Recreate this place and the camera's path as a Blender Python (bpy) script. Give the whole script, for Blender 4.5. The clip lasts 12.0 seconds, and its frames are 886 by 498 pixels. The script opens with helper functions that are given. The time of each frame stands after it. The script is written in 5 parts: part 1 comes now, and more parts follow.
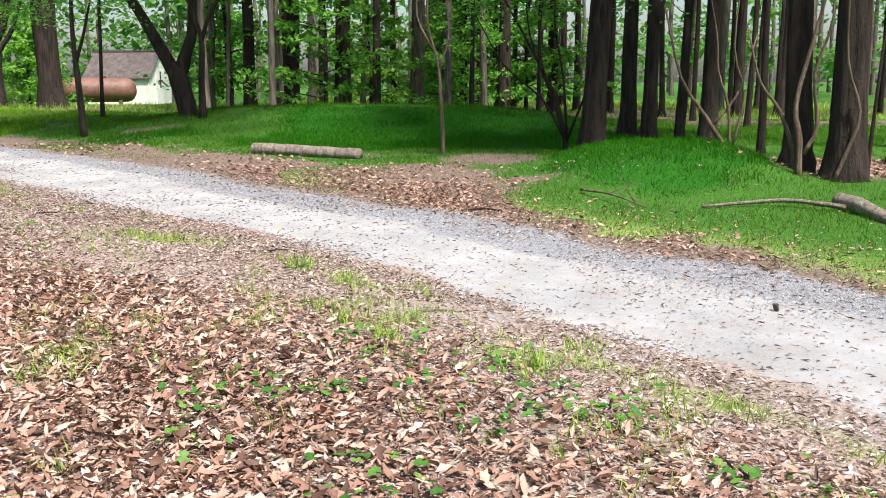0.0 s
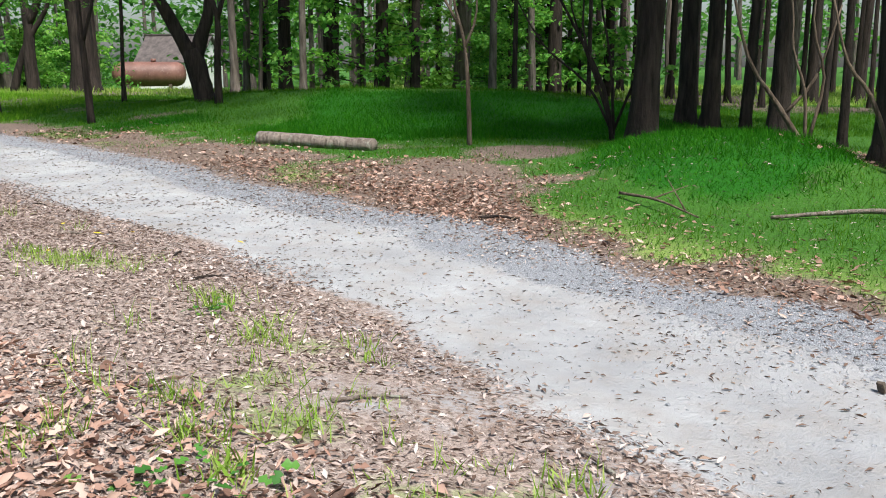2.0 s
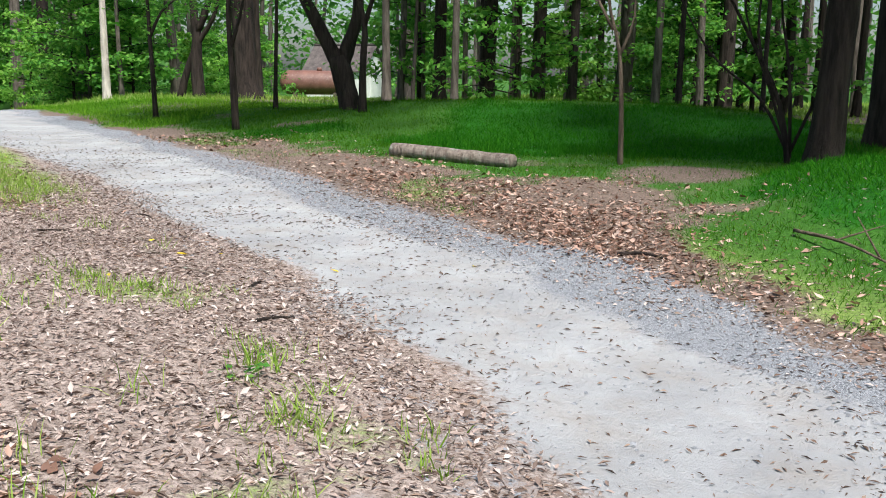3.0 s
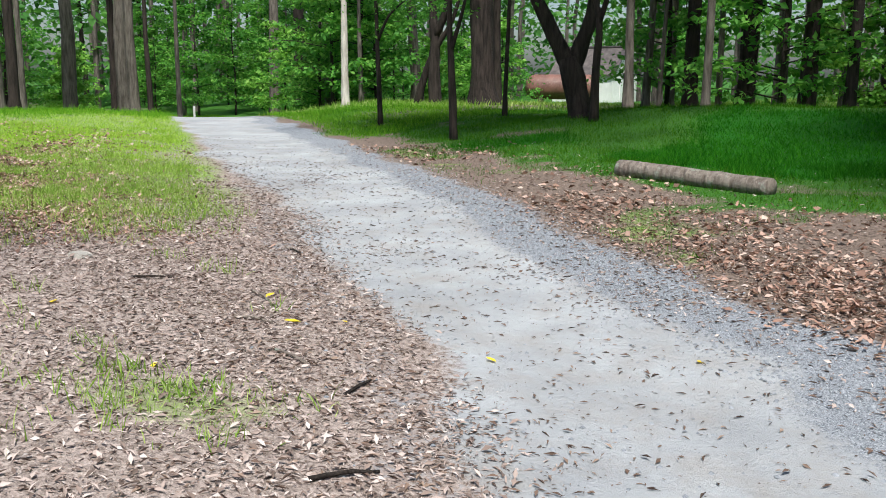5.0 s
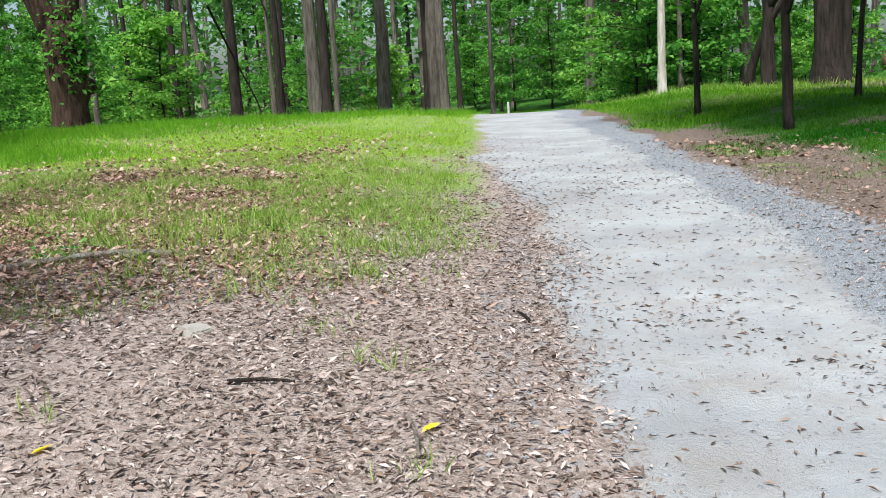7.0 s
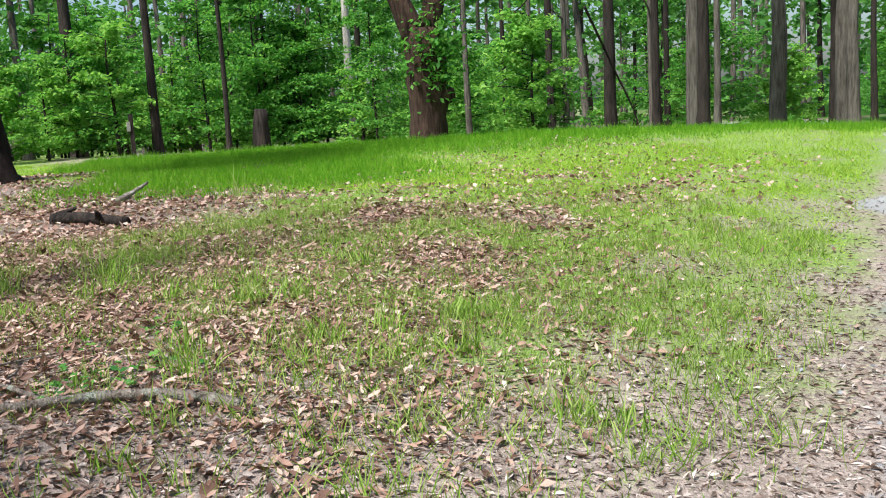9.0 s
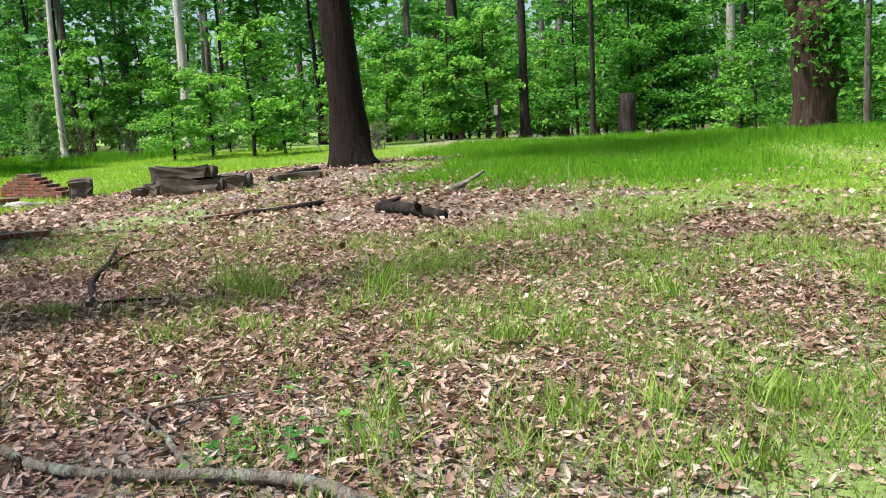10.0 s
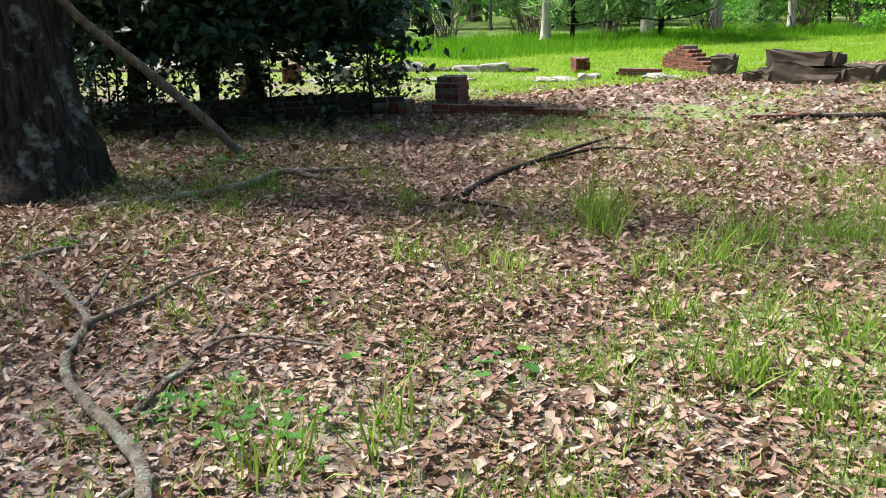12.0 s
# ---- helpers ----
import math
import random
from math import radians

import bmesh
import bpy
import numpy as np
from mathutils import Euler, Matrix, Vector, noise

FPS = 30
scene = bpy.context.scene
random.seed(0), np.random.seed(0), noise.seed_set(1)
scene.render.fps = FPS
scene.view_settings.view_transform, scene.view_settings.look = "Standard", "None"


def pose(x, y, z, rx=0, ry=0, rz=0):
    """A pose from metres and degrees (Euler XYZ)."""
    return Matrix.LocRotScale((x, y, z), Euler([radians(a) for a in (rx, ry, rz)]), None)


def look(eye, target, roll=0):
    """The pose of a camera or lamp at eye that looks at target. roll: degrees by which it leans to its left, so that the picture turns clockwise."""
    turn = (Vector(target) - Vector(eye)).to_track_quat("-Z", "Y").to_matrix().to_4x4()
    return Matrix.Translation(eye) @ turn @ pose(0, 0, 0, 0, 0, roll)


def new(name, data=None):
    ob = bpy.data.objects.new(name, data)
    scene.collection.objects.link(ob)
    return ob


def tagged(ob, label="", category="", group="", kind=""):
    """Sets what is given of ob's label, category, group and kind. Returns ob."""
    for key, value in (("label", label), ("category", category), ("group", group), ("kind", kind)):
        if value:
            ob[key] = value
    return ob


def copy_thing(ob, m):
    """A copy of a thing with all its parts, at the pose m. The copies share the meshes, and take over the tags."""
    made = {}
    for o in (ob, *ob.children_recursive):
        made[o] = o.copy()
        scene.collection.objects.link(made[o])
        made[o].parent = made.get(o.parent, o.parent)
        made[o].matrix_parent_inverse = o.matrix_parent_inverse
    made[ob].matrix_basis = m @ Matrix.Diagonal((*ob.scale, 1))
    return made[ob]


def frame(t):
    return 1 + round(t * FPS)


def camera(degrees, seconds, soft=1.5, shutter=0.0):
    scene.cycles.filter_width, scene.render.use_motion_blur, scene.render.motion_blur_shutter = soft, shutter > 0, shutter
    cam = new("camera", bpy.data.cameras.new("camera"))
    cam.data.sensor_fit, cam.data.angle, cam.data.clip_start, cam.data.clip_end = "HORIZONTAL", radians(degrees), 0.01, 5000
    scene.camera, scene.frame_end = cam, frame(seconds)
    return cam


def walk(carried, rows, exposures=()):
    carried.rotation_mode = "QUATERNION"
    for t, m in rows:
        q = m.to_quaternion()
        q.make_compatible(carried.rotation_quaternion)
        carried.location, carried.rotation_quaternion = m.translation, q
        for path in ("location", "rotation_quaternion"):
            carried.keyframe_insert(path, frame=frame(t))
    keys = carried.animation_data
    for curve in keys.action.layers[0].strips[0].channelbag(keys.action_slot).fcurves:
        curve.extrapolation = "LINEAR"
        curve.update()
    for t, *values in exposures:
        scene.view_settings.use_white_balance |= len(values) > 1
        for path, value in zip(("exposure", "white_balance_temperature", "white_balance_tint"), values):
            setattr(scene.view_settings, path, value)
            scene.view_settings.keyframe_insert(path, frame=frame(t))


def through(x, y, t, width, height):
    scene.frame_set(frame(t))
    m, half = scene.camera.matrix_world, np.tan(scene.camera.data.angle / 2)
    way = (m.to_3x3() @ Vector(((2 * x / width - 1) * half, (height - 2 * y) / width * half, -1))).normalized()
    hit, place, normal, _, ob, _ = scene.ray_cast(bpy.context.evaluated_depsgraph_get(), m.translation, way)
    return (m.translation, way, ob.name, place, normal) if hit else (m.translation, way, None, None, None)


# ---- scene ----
cam = camera(51.5, 12.0, soft=1.0)
# seconds, eye, target, roll
PATH = [
    (0, (0.392, 0.393, 1.358), (0.332, 2.36, 0.998), -0.0),
    (0.5, (0.568, 0.849, 1.323), (0.616, 2.817, 0.97), -0.9),
    (1, (0.68, 1.383, 1.29), (0.719, 3.355, 0.963), -0.9),
    (1.5, (0.769, 1.968, 1.275), (0.79, 3.933, 0.901), -0.3),
    (2, (0.924, 2.63, 1.288), (0.733, 4.582, 0.897), 0.0),
    (2.5, (0.98, 3.354, 1.287), (0.635, 5.287, 0.911), -0.2),
    (3, (1.033, 4.066, 1.238), (0.504, 5.959, 0.87), 0.8),
    (3.2, (1.035, 4.338, 1.227), (0.474, 6.221, 0.853), 1.1),
    (4.8, (0.664, 6.26, 1.277), (-0.308, 7.969, 0.912), 0.3),
    (5, (0.566, 6.524, 1.239), (-0.453, 8.206, 0.875), 0.2),
    (5.5, (0.297, 7.205, 1.205), (-0.838, 8.81, 0.838), -0.1),
    (6, (-0.047, 7.882, 1.158), (-1.309, 9.389, 0.785), -1.0),
    (6.5, (-0.474, 8.514, 1.131), (-1.872, 9.892, 0.747), -2.2),
    (6.7, (-0.639, 8.757, 1.124), (-2.1, 10.069, 0.741), -2.7),
    (8.3, (-2.575, 11.177, 1.121), (-4.393, 11.962, 0.839), -4.6),
    (8.5, (-2.87, 11.379, 1.153), (-4.723, 12.068, 0.849), -4.9),
    (9, (-3.556, 11.769, 1.182), (-5.474, 12.247, 0.876), -3.4),
    (9.5, (-4.232, 12.108, 1.207), (-6.206, 12.247, 0.923), -2.5),
    (10, (-4.872, 12.421, 1.22), (-6.824, 12.102, 0.922), -3.0),
    (10.5, (-5.5, 12.762, 1.229), (-7.362, 12.122, 0.875), -2.4),
    (11, (-6.033, 13.098, 1.272), (-7.694, 12.057, 0.874), -0.6),
    (11.5, (-6.582, 13.418, 1.29), (-7.934, 12.011, 0.851), -1.5),
    (12, (-7.077, 13.895, 1.306), (-8.192, 12.317, 0.787), -1.0),
]
# the clip's camera opens up as it turns to the shaded clearing
EXPOSURES = ((0.0, 0.9, 6600, 11), (0.6, 0.72, 6500, 10), (3.0, 0.56, 6250, 8), (5.0, 0.45, 6100, 6), (6.5, 0.5, 6050, 5), (8.5, 0.63, 6050, 6), (10.5, 0.82, 6250, 3), (12.0, 0.92, 6350, 5))
walk(cam, [(t, look(e, g, r)) for t, e, g, r in PATH], EXPOSURES)

# ---- light ----
SUN_AZ, SUN_EL = radians(145), radians(60)   # compass bearing of the sun seen from +y, clockwise
world = bpy.data.worlds.new("sky")
scene.world = world
world.use_nodes = True
sky = world.node_tree.nodes.new("ShaderNodeTexSky")
sky.sky_type, sky.sun_disc, sky.sun_elevation, sky.sun_rotation = "NISHITA", False, SUN_EL, SUN_AZ
sky.dust_density = 3.0
background = world.node_tree.nodes["Background"]
background.inputs["Strength"].default_value = 0.115
world.node_tree.links.new(sky.outputs["Color"], background.inputs["Color"])
sun = new("sun", bpy.data.lights.new("sun", "SUN"))
sun.data.energy, sun.data.angle, sun.data.color = 4.7, radians(7), (1.0, 0.95, 0.87)
toward = Vector((math.sin(SUN_AZ) * math.cos(SUN_EL), math.cos(SUN_AZ) * math.cos(SUN_EL), math.sin(SUN_EL)))
sun.matrix_world = look(toward * 60, (0, 0, 0))


# ---- materials ----
def material(name):
    m = bpy.data.materials.new(name)
    m.use_nodes = True
    t = m.node_tree
    return m, t, t.nodes["Principled BSDF"]


def node(t, kind, **values):
    n = t.nodes.new(kind)
    for key, value in values.items():
        n.inputs[key.replace("_", " ")].default_value = value
    return n


def ramp(t, source, stops):
    n = t.nodes.new("ShaderNodeValToRGB")
    while len(n.color_ramp.elements) < len(stops):
        n.color_ramp.elements.new(0.5)
    for e, (p, c) in zip(n.color_ramp.elements, stops):
        e.position, e.color = p, (*c, 1)
    t.links.new(source, n.inputs["Fac"])
    return n.outputs["Color"]


def mix(t, fac, a, b, blend="MIX"):
    n = t.nodes.new("ShaderNodeMix")
    n.data_type, n.blend_type = "RGBA", blend
    for socket, value in ((n.inputs["Factor"], fac), (n.inputs["A"], a), (n.inputs["B"], b)):
        if isinstance(value, (int, float)):
            socket.default_value = value
        elif isinstance(value, tuple):
            socket.default_value = (*value, 1)
        else:
            t.links.new(value, socket)
    return n.outputs["Result"]


def mathn(t, op, a, b=0.0, clamp=False):
    n = t.nodes.new("ShaderNodeMath")
    n.operation, n.use_clamp = op, clamp
    for socket, value in zip(n.inputs, (a, b)):
        if isinstance(value, (int, float)):
            socket.default_value = value
        else:
            t.links.new(value, socket)
    return n.outputs[0]


def noise_of(t, scale, detail=4.0, rough=0.6, stretch=None, space="Object"):
    coords = t.nodes.new("ShaderNodeTexCoord").outputs[space]
    if stretch:
        mp = t.nodes.new("ShaderNodeMapping")
        mp.inputs["Scale"].default_value = stretch
        t.links.new(coords, mp.inputs["Vector"])
        coords = mp.outputs["Vector"]
    n = node(t, "ShaderNodeTexNoise", Scale=scale, Detail=detail, Roughness=rough)
    t.links.new(coords, n.inputs["Vector"])
    return n.outputs["Fac"]


def bump(t, bsdf, height, strength, distance):
    b = node(t, "ShaderNodeBump", Strength=strength, Distance=distance)
    t.links.new(height, b.inputs["Height"])
    t.links.new(b.outputs["Normal"], bsdf.inputs["Normal"])


def leaf_material(name, stops, rough=0.6, through=0.35, gloss=0.3):
    """Leaves and blades: colour by leaf, light shining through."""
    m, t, bsdf = material(name)
    geo = t.nodes.new("ShaderNodeNewGeometry")
    col = ramp(t, geo.outputs["Random Per Island"], stops)
    big = noise_of(t, 0.35, 3)
    col = mix(t, mathn(t, "MULTIPLY", big, 0.55), col, stops[0][1])
    t.links.new(col, bsdf.inputs["Base Color"])
    bsdf.inputs["Roughness"].default_value = rough
    bsdf.inputs["Specular IOR Level"].default_value = gloss
    if through:
        tr = t.nodes.new("ShaderNodeBsdfTranslucent")
        t.links.new(mix(t, 0.5, col, mix(t, 1.0, col, (1.0, 1.0, 0.45), "MULTIPLY")), tr.inputs["Color"])
        ms = t.nodes.new("ShaderNodeMixShader")
        ms.inputs["Fac"].default_value = through
        out = t.nodes["Material Output"]
        t.links.new(bsdf.outputs[0], ms.inputs[1])
        t.links.new(tr.outputs[0], ms.inputs[2])
        t.links.new(ms.outputs[0], out.inputs["Surface"])
    return m


def bark_material(name, dark, light, lichen=None, scale=6.0):
    m, t, bsdf = material(name)
    furrow = noise_of(t, scale, 8, 0.65, (1.6, 1.6, 0.22))
    patch = noise_of(t, 1.1, 4)
    fine = noise_of(t, scale * 7, 3, 0.6, (1, 1, 0.5))
    col = ramp(t, furrow, ((0.36, dark), (0.62, light)))
    col = mix(t, mathn(t, "MULTIPLY", patch, 0.6), col, dark)
    if lichen:
        spot = noise_of(t, 5.5, 5, 0.7)
        col = mix(t, mathn(t, "MULTIPLY", mathn(t, "SUBTRACT", spot, 0.55, True), 7.0, True), col, lichen)
    t.links.new(col, bsdf.inputs["Base Color"])
    bsdf.inputs["Roughness"].default_value = 0.92
    bsdf.inputs["Specular IOR Level"].default_value = 0.2
    bump(t, bsdf, mathn(t, "ADD", furrow, mathn(t, "MULTIPLY", fine, 0.3)), 1.0, 0.09)
    return m


def rough_material(name, a, b, scale, rough=0.9, relief=0.5, depth=0.01, speck=None, per_piece=0.0):
    """Stone, brick, rust and paint: two tones at two scales."""
    m, t, bsdf = material(name)
    n1, n2 = noise_of(t, scale, 6, 0.65), noise_of(t, scale * 9, 4, 0.7)
    col = mix(t, ramp(t, n1, ((0.35, (0, 0, 0)), (0.65, (1, 1, 1)))), a, b)
    col = mix(t, mathn(t, "MULTIPLY", n2, 0.5), col, a)
    if speck:
        col = mix(t, mathn(t, "MULTIPLY", mathn(t, "SUBTRACT", n2, 0.55, True), 5.0, True), col, speck)
    if per_piece:
        info = t.nodes.new("ShaderNodeObjectInfo")
        shade = ramp(t, info.outputs["Random"], ((0.0, (1 - per_piece,) * 3), (1.0, (1 + per_piece * 0.6, 1.0, 0.95))))
        col = mix(t, 1.0, col, shade, "MULTIPLY")
    t.links.new(col, bsdf.inputs["Base Color"])
    bsdf.inputs["Roughness"].default_value = rough
    bump(t, bsdf, mathn(t, "ADD", n1, mathn(t, "MULTIPLY", n2, 0.5)), relief, depth)
    return m


LITTER = leaf_material("dry_leaf", ((0.0, (0.07, 0.038, 0.028)), (0.25, (0.2, 0.11, 0.08)), (0.55, (0.42, 0.25, 0.19)), (0.8, (0.6, 0.41, 0.335)), (1.0, (0.72, 0.56, 0.48))), 0.6, 0.15)
CHIPS = leaf_material("leaf_chips", ((0.0, (0.05, 0.032, 0.024)), (0.5, (0.16, 0.1, 0.075)), (1.0, (0.36, 0.26, 0.2))), 0.85, 0.0)
FRAGMENT = leaf_material("leaf_fragment", ((0.0, (0.1, 0.07, 0.058)), (0.35, (0.26, 0.19, 0.16)), (0.7, (0.47, 0.375, 0.34)), (1.0, (0.66, 0.57, 0.53))), 0.7, 0.0)
GRASS = leaf_material("grass_blade", ((0.0, (0.13, 0.25, 0.025)), (0.5, (0.29, 0.44, 0.075)), (1.0, (0.52, 0.59, 0.22))), 0.8, 0.4, 0.1)
# deep green grass, darkened further to paint in the mounds' shaded fronts
MOUND = leaf_material("shaded_mound_grass", ((0.0, (0.014, 0.1, 0.004)), (0.5, (0.032, 0.18, 0.007)), (1.0, (0.075, 0.28, 0.014))), 0.8, 0.45, 0.08)
LUSH = leaf_material("lush_grass", ((0.0, (0.08, 0.24, 0.012)), (0.5, (0.17, 0.39, 0.022)), (1.0, (0.3, 0.5, 0.05))), 0.8, 0.45, 0.08)
# verge grass with the east bank's shade put into its colour
VERGE = leaf_material("shaded_verge_grass", ((0.0, (0.022, 0.1, 0.004)), (0.5, (0.06, 0.185, 0.008)), (1.0, (0.15, 0.29, 0.022))), 0.8, 0.4, 0.08)
# grass lightened in its own colour to stand for strong sun
SUN_GRASS = leaf_material("sunlit_lawn_grass", ((0.0, (0.22, 0.4, 0.03)), (0.5, (0.37, 0.55, 0.06)), (1.0, (0.54, 0.66, 0.14))), 0.8, 0.45, 0.08)
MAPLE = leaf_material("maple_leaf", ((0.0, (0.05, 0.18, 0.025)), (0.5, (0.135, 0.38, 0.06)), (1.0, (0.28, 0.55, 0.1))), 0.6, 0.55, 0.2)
# lighter copy of MAPLE with the sunlight painted into the leaf colour
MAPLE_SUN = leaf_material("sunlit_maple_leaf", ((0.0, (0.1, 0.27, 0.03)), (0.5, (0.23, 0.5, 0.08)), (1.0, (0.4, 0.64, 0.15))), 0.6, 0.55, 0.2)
CANOPY = leaf_material("canopy_leaf", ((0.0, (0.035, 0.12, 0.02)), (0.5, (0.085, 0.25, 0.045)), (1.0, (0.17, 0.38, 0.08))), 0.5, 0.5)
HOLLY = leaf_material("holly_leaf", ((0.0, (0.012, 0.035, 0.014)), (0.6, (0.025, 0.075, 0.028)), (1.0, (0.05, 0.13, 0.045))), 0.35, 0.12, 0.5)
NEEDLE = leaf_material("pine_needle", ((0.0, (0.17, 0.31, 0.12)), (0.5, (0.27, 0.45, 0.18)), (1.0, (0.42, 0.6, 0.27))), 0.7, 0.6, 0.15)
HERB = leaf_material("herb_leaf", ((0.0, (0.04, 0.14, 0.025)), (0.6, (0.1, 0.27, 0.04)), (1.0, (0.22, 0.4, 0.07))), 0.5, 0.35)
YELLOW = leaf_material("yellow_leaf", ((0.0, (0.7, 0.5, 0.03)), (1.0, (0.8, 0.66, 0.06))), 0.6, 0.2)
BARK = bark_material("bark_brown", (0.014, 0.011, 0.01), (0.066, 0.05, 0.042))
BARK_GREY = bark_material("bark_grey", (0.06, 0.05, 0.042), (0.22, 0.19, 0.165))
BARK_RED = bark_material("bark_dark_red", (0.01, 0.006, 0.005), (0.034, 0.019, 0.016))
BARK_PALE = bark_material("bark_pale_pine", (0.4, 0.35, 0.31), (0.72, 0.66, 0.6))
BARK_OAK = bark_material("bark_oak", (0.012, 0.01, 0.009), (0.13, 0.105, 0.09), (0.34, 0.38, 0.33), 17.0)
BARK_IVY = bark_material("bark_red_brown", (0.026, 0.015, 0.011), (0.11, 0.066, 0.048))
BARK_VINE = bark_material("vine_bark", (0.08, 0.058, 0.042), (0.24, 0.185, 0.14))
DEADWOOD = bark_material("dead_wood", (0.16, 0.125, 0.105), (0.42, 0.36, 0.31), (0.4, 0.45, 0.38), 9.0)
BRICK = rough_material("old_brick", (0.1, 0.032, 0.02), (0.27, 0.095, 0.057), 9, 0.95, 0.6, 0.006, (0.1, 0.09, 0.06), 0.4)
# moss-specked brick, blackened in colour to stand for the holly's shade
BRICK_DARK = rough_material("shaded_mossy_brick", (0.022, 0.016, 0.012), (0.075, 0.045, 0.032), 9, 0.95, 0.6, 0.006, (0.03, 0.04, 0.018), 0.4)
MORTAR = rough_material("old_mortar", (0.1, 0.08, 0.07), (0.3, 0.26, 0.22), 14, 0.95)
STONE = rough_material("weathered_block", (0.045, 0.034, 0.026), (0.15, 0.112, 0.085), 4, 0.95, 0.8, 0.02, (0.12, 0.13, 0.08))
STONE_PALE = rough_material("pale_stone", (0.22, 0.2, 0.18), (0.44, 0.41, 0.37), 5, 0.95, 0.7, 0.01)
PEBBLE = rough_material("gravel_stone", (0.12, 0.13, 0.15), (0.36, 0.37, 0.4), 30, 0.9)
RUST = rough_material("rusty_steel", (0.1, 0.042, 0.032), (0.22, 0.1, 0.075), 1.6, 0.6, 0.3, 0.004, (0.28, 0.18, 0.15))
WHITE = rough_material("white_paint", (0.66, 0.66, 0.64), (0.82, 0.82, 0.8), 3, 0.7, 0.2, 0.003)
SHINGLE = rough_material("roof_shingle", (0.06, 0.05, 0.05), (0.15, 0.125, 0.12), 5, 0.9)
IRON = rough_material("black_iron", (0.015, 0.015, 0.015), (0.04, 0.038, 0.035), 8, 0.6)


# ---- plan of the ground ----
ROAD = np.array(((9.0, -2.6), (5.2, 2.9), (2.65, 6.5), (1.3, 8.3), (0.1, 9.85), (-1.05, 11.15), (-2.0, 12.05), (-3.2, 13.1), (-5.6, 15.4),
                 (-8.7, 17.95), (-11.85, 20.6), (-18.6, 26.5), (-24.8, 31.8), (-31.0, 38.4), (-38.0, 43.0), (-60.0, 50.0)))
BARE = (0.3, 6.65)
STRIDE = np.array(((0.4, 0.4), (1.0, 4.0), (0.4, 7.0), (-1.2, 9.5), (-3.0, 11.5), (-5.0, 12.5), (-7.1, 13.9), (-9.0, 10.6)))


def lattice(x, y, size, seed):
    """Smooth random field between 0 and 1 with lumps of that size."""
    table = np.random.RandomState(seed).rand(256, 256)
    u, v = np.asarray(x) / size + 1000, np.asarray(y) / size + 1000
    i, j = np.floor(u).astype(int), np.floor(v).astype(int)
    fx, fy = u - i, v - j
    fx, fy = fx * fx * (3 - 2 * fx), fy * fy * (3 - 2 * fy)
    at = lambda a, b: table[a % 256, b % 256]
    return (at(i, j) * (1 - fx) + at(i + 1, j) * fx) * (1 - fy) + (at(i, j + 1) * (1 - fx) + at(i + 1, j + 1) * fx) * fy


def step(a, b, v):
    k = np.clip((v - a) / (b - a), 0, 1)
    return k * k * (3 - 2 * k)


def line_distance(x, y, line, signed=False):
    x, y = np.asarray(x, float), np.asarray(y, float)
    best, sign = np.full(x.shape, 1e9), np.ones(x.shape)
    for (ax, ay), (bx, by) in zip(line[:-1], line[1:]):
        dx, dy = bx - ax, by - ay
        k = np.clip(((x - ax) * dx + (y - ay) * dy) / (dx * dx + dy * dy), 0, 1)
        d = np.hypot(x - ax - k * dx, y - ay - k * dy)
        side = np.where((x - ax) * dy - (y - ay) * dx > 0, 1.0, -1.0)
        sign = np.where(d < best, side, sign)
        best = np.minimum(best, d)
    return best * sign if signed else best


def hump(x, y, cx, cy, rx, ry):
    return np.exp(-((x - cx) / rx) ** 2 - ((y - cy) / ry) ** 2)


def height(x, y):
    x, y = np.asarray(x, float), np.asarray(y, float)
    d = line_distance(x, y, ROAD, True)
    z = -np.interp(y, (0, 8, 13, 17, 25, 35), (0.38, 0.46, 0.4, 0.24, 0.12, 0.0)) * np.exp(-(d / np.where(d > 0, 4.0, 2.6)) ** 2)
    z += 0.4 * np.exp(-((x - 3.45) / 1.6) ** 4 - ((y - 15.0) / 1.9) ** 4)
    z += 0.72 * np.exp(-((x + 2.0) / 5.6) ** 4 - ((y - 26.0) / 2.8) ** 2)
    z += 0.22 * hump(x, y, -23.0, 8.0, 4.2, 3.0) + 0.12 * hump(x, y, -30, 20, 5, 14)
    z += -0.1 * hump(x, y, 4.0, 12.4, 2.4, 1.6)
    z += -0.06 * hump(x, y, -9.0, 14.0, 4.5, 3.2)
    z += -0.22 * step(5, 1, y) * step(-9, -12, x)
    past = -0.743 * (x + 21.5) + 0.669 * (y - 29.5)      # metres beyond the crest of the track
    beyond = step(8.0, 20.0, past)
    z += -1.15 * step(-1.0, 24.0, past) * step(7.0 + 9.0 * beyond, 2.0 + 4.0 * beyond, d) - 0.05 * step(-14.0, -3.0, past) * step(2.5, 1.0, np.abs(d))
    z += 0.12 * np.exp(-((past + 1.5) / 3.0) ** 2) * step(-2.0, -4.0, d) * step(-34, -28, x)
    z += 0.24 * step(2.6, 6.0, d) * step(-4.5, -8.0, x) * step(18.0, 21.5, y)
    z += -0.75 * step(38, 62, y) * step(-8, -14, x) * step(2.0, 7.0, d)
    z += 0.05 * (lattice(x, y, 5.0, 3) - 0.5) + 0.035 * (lattice(x, y, 1.3, 4) - 0.5) * step(0.8, 2.0, np.abs(d))
    return z


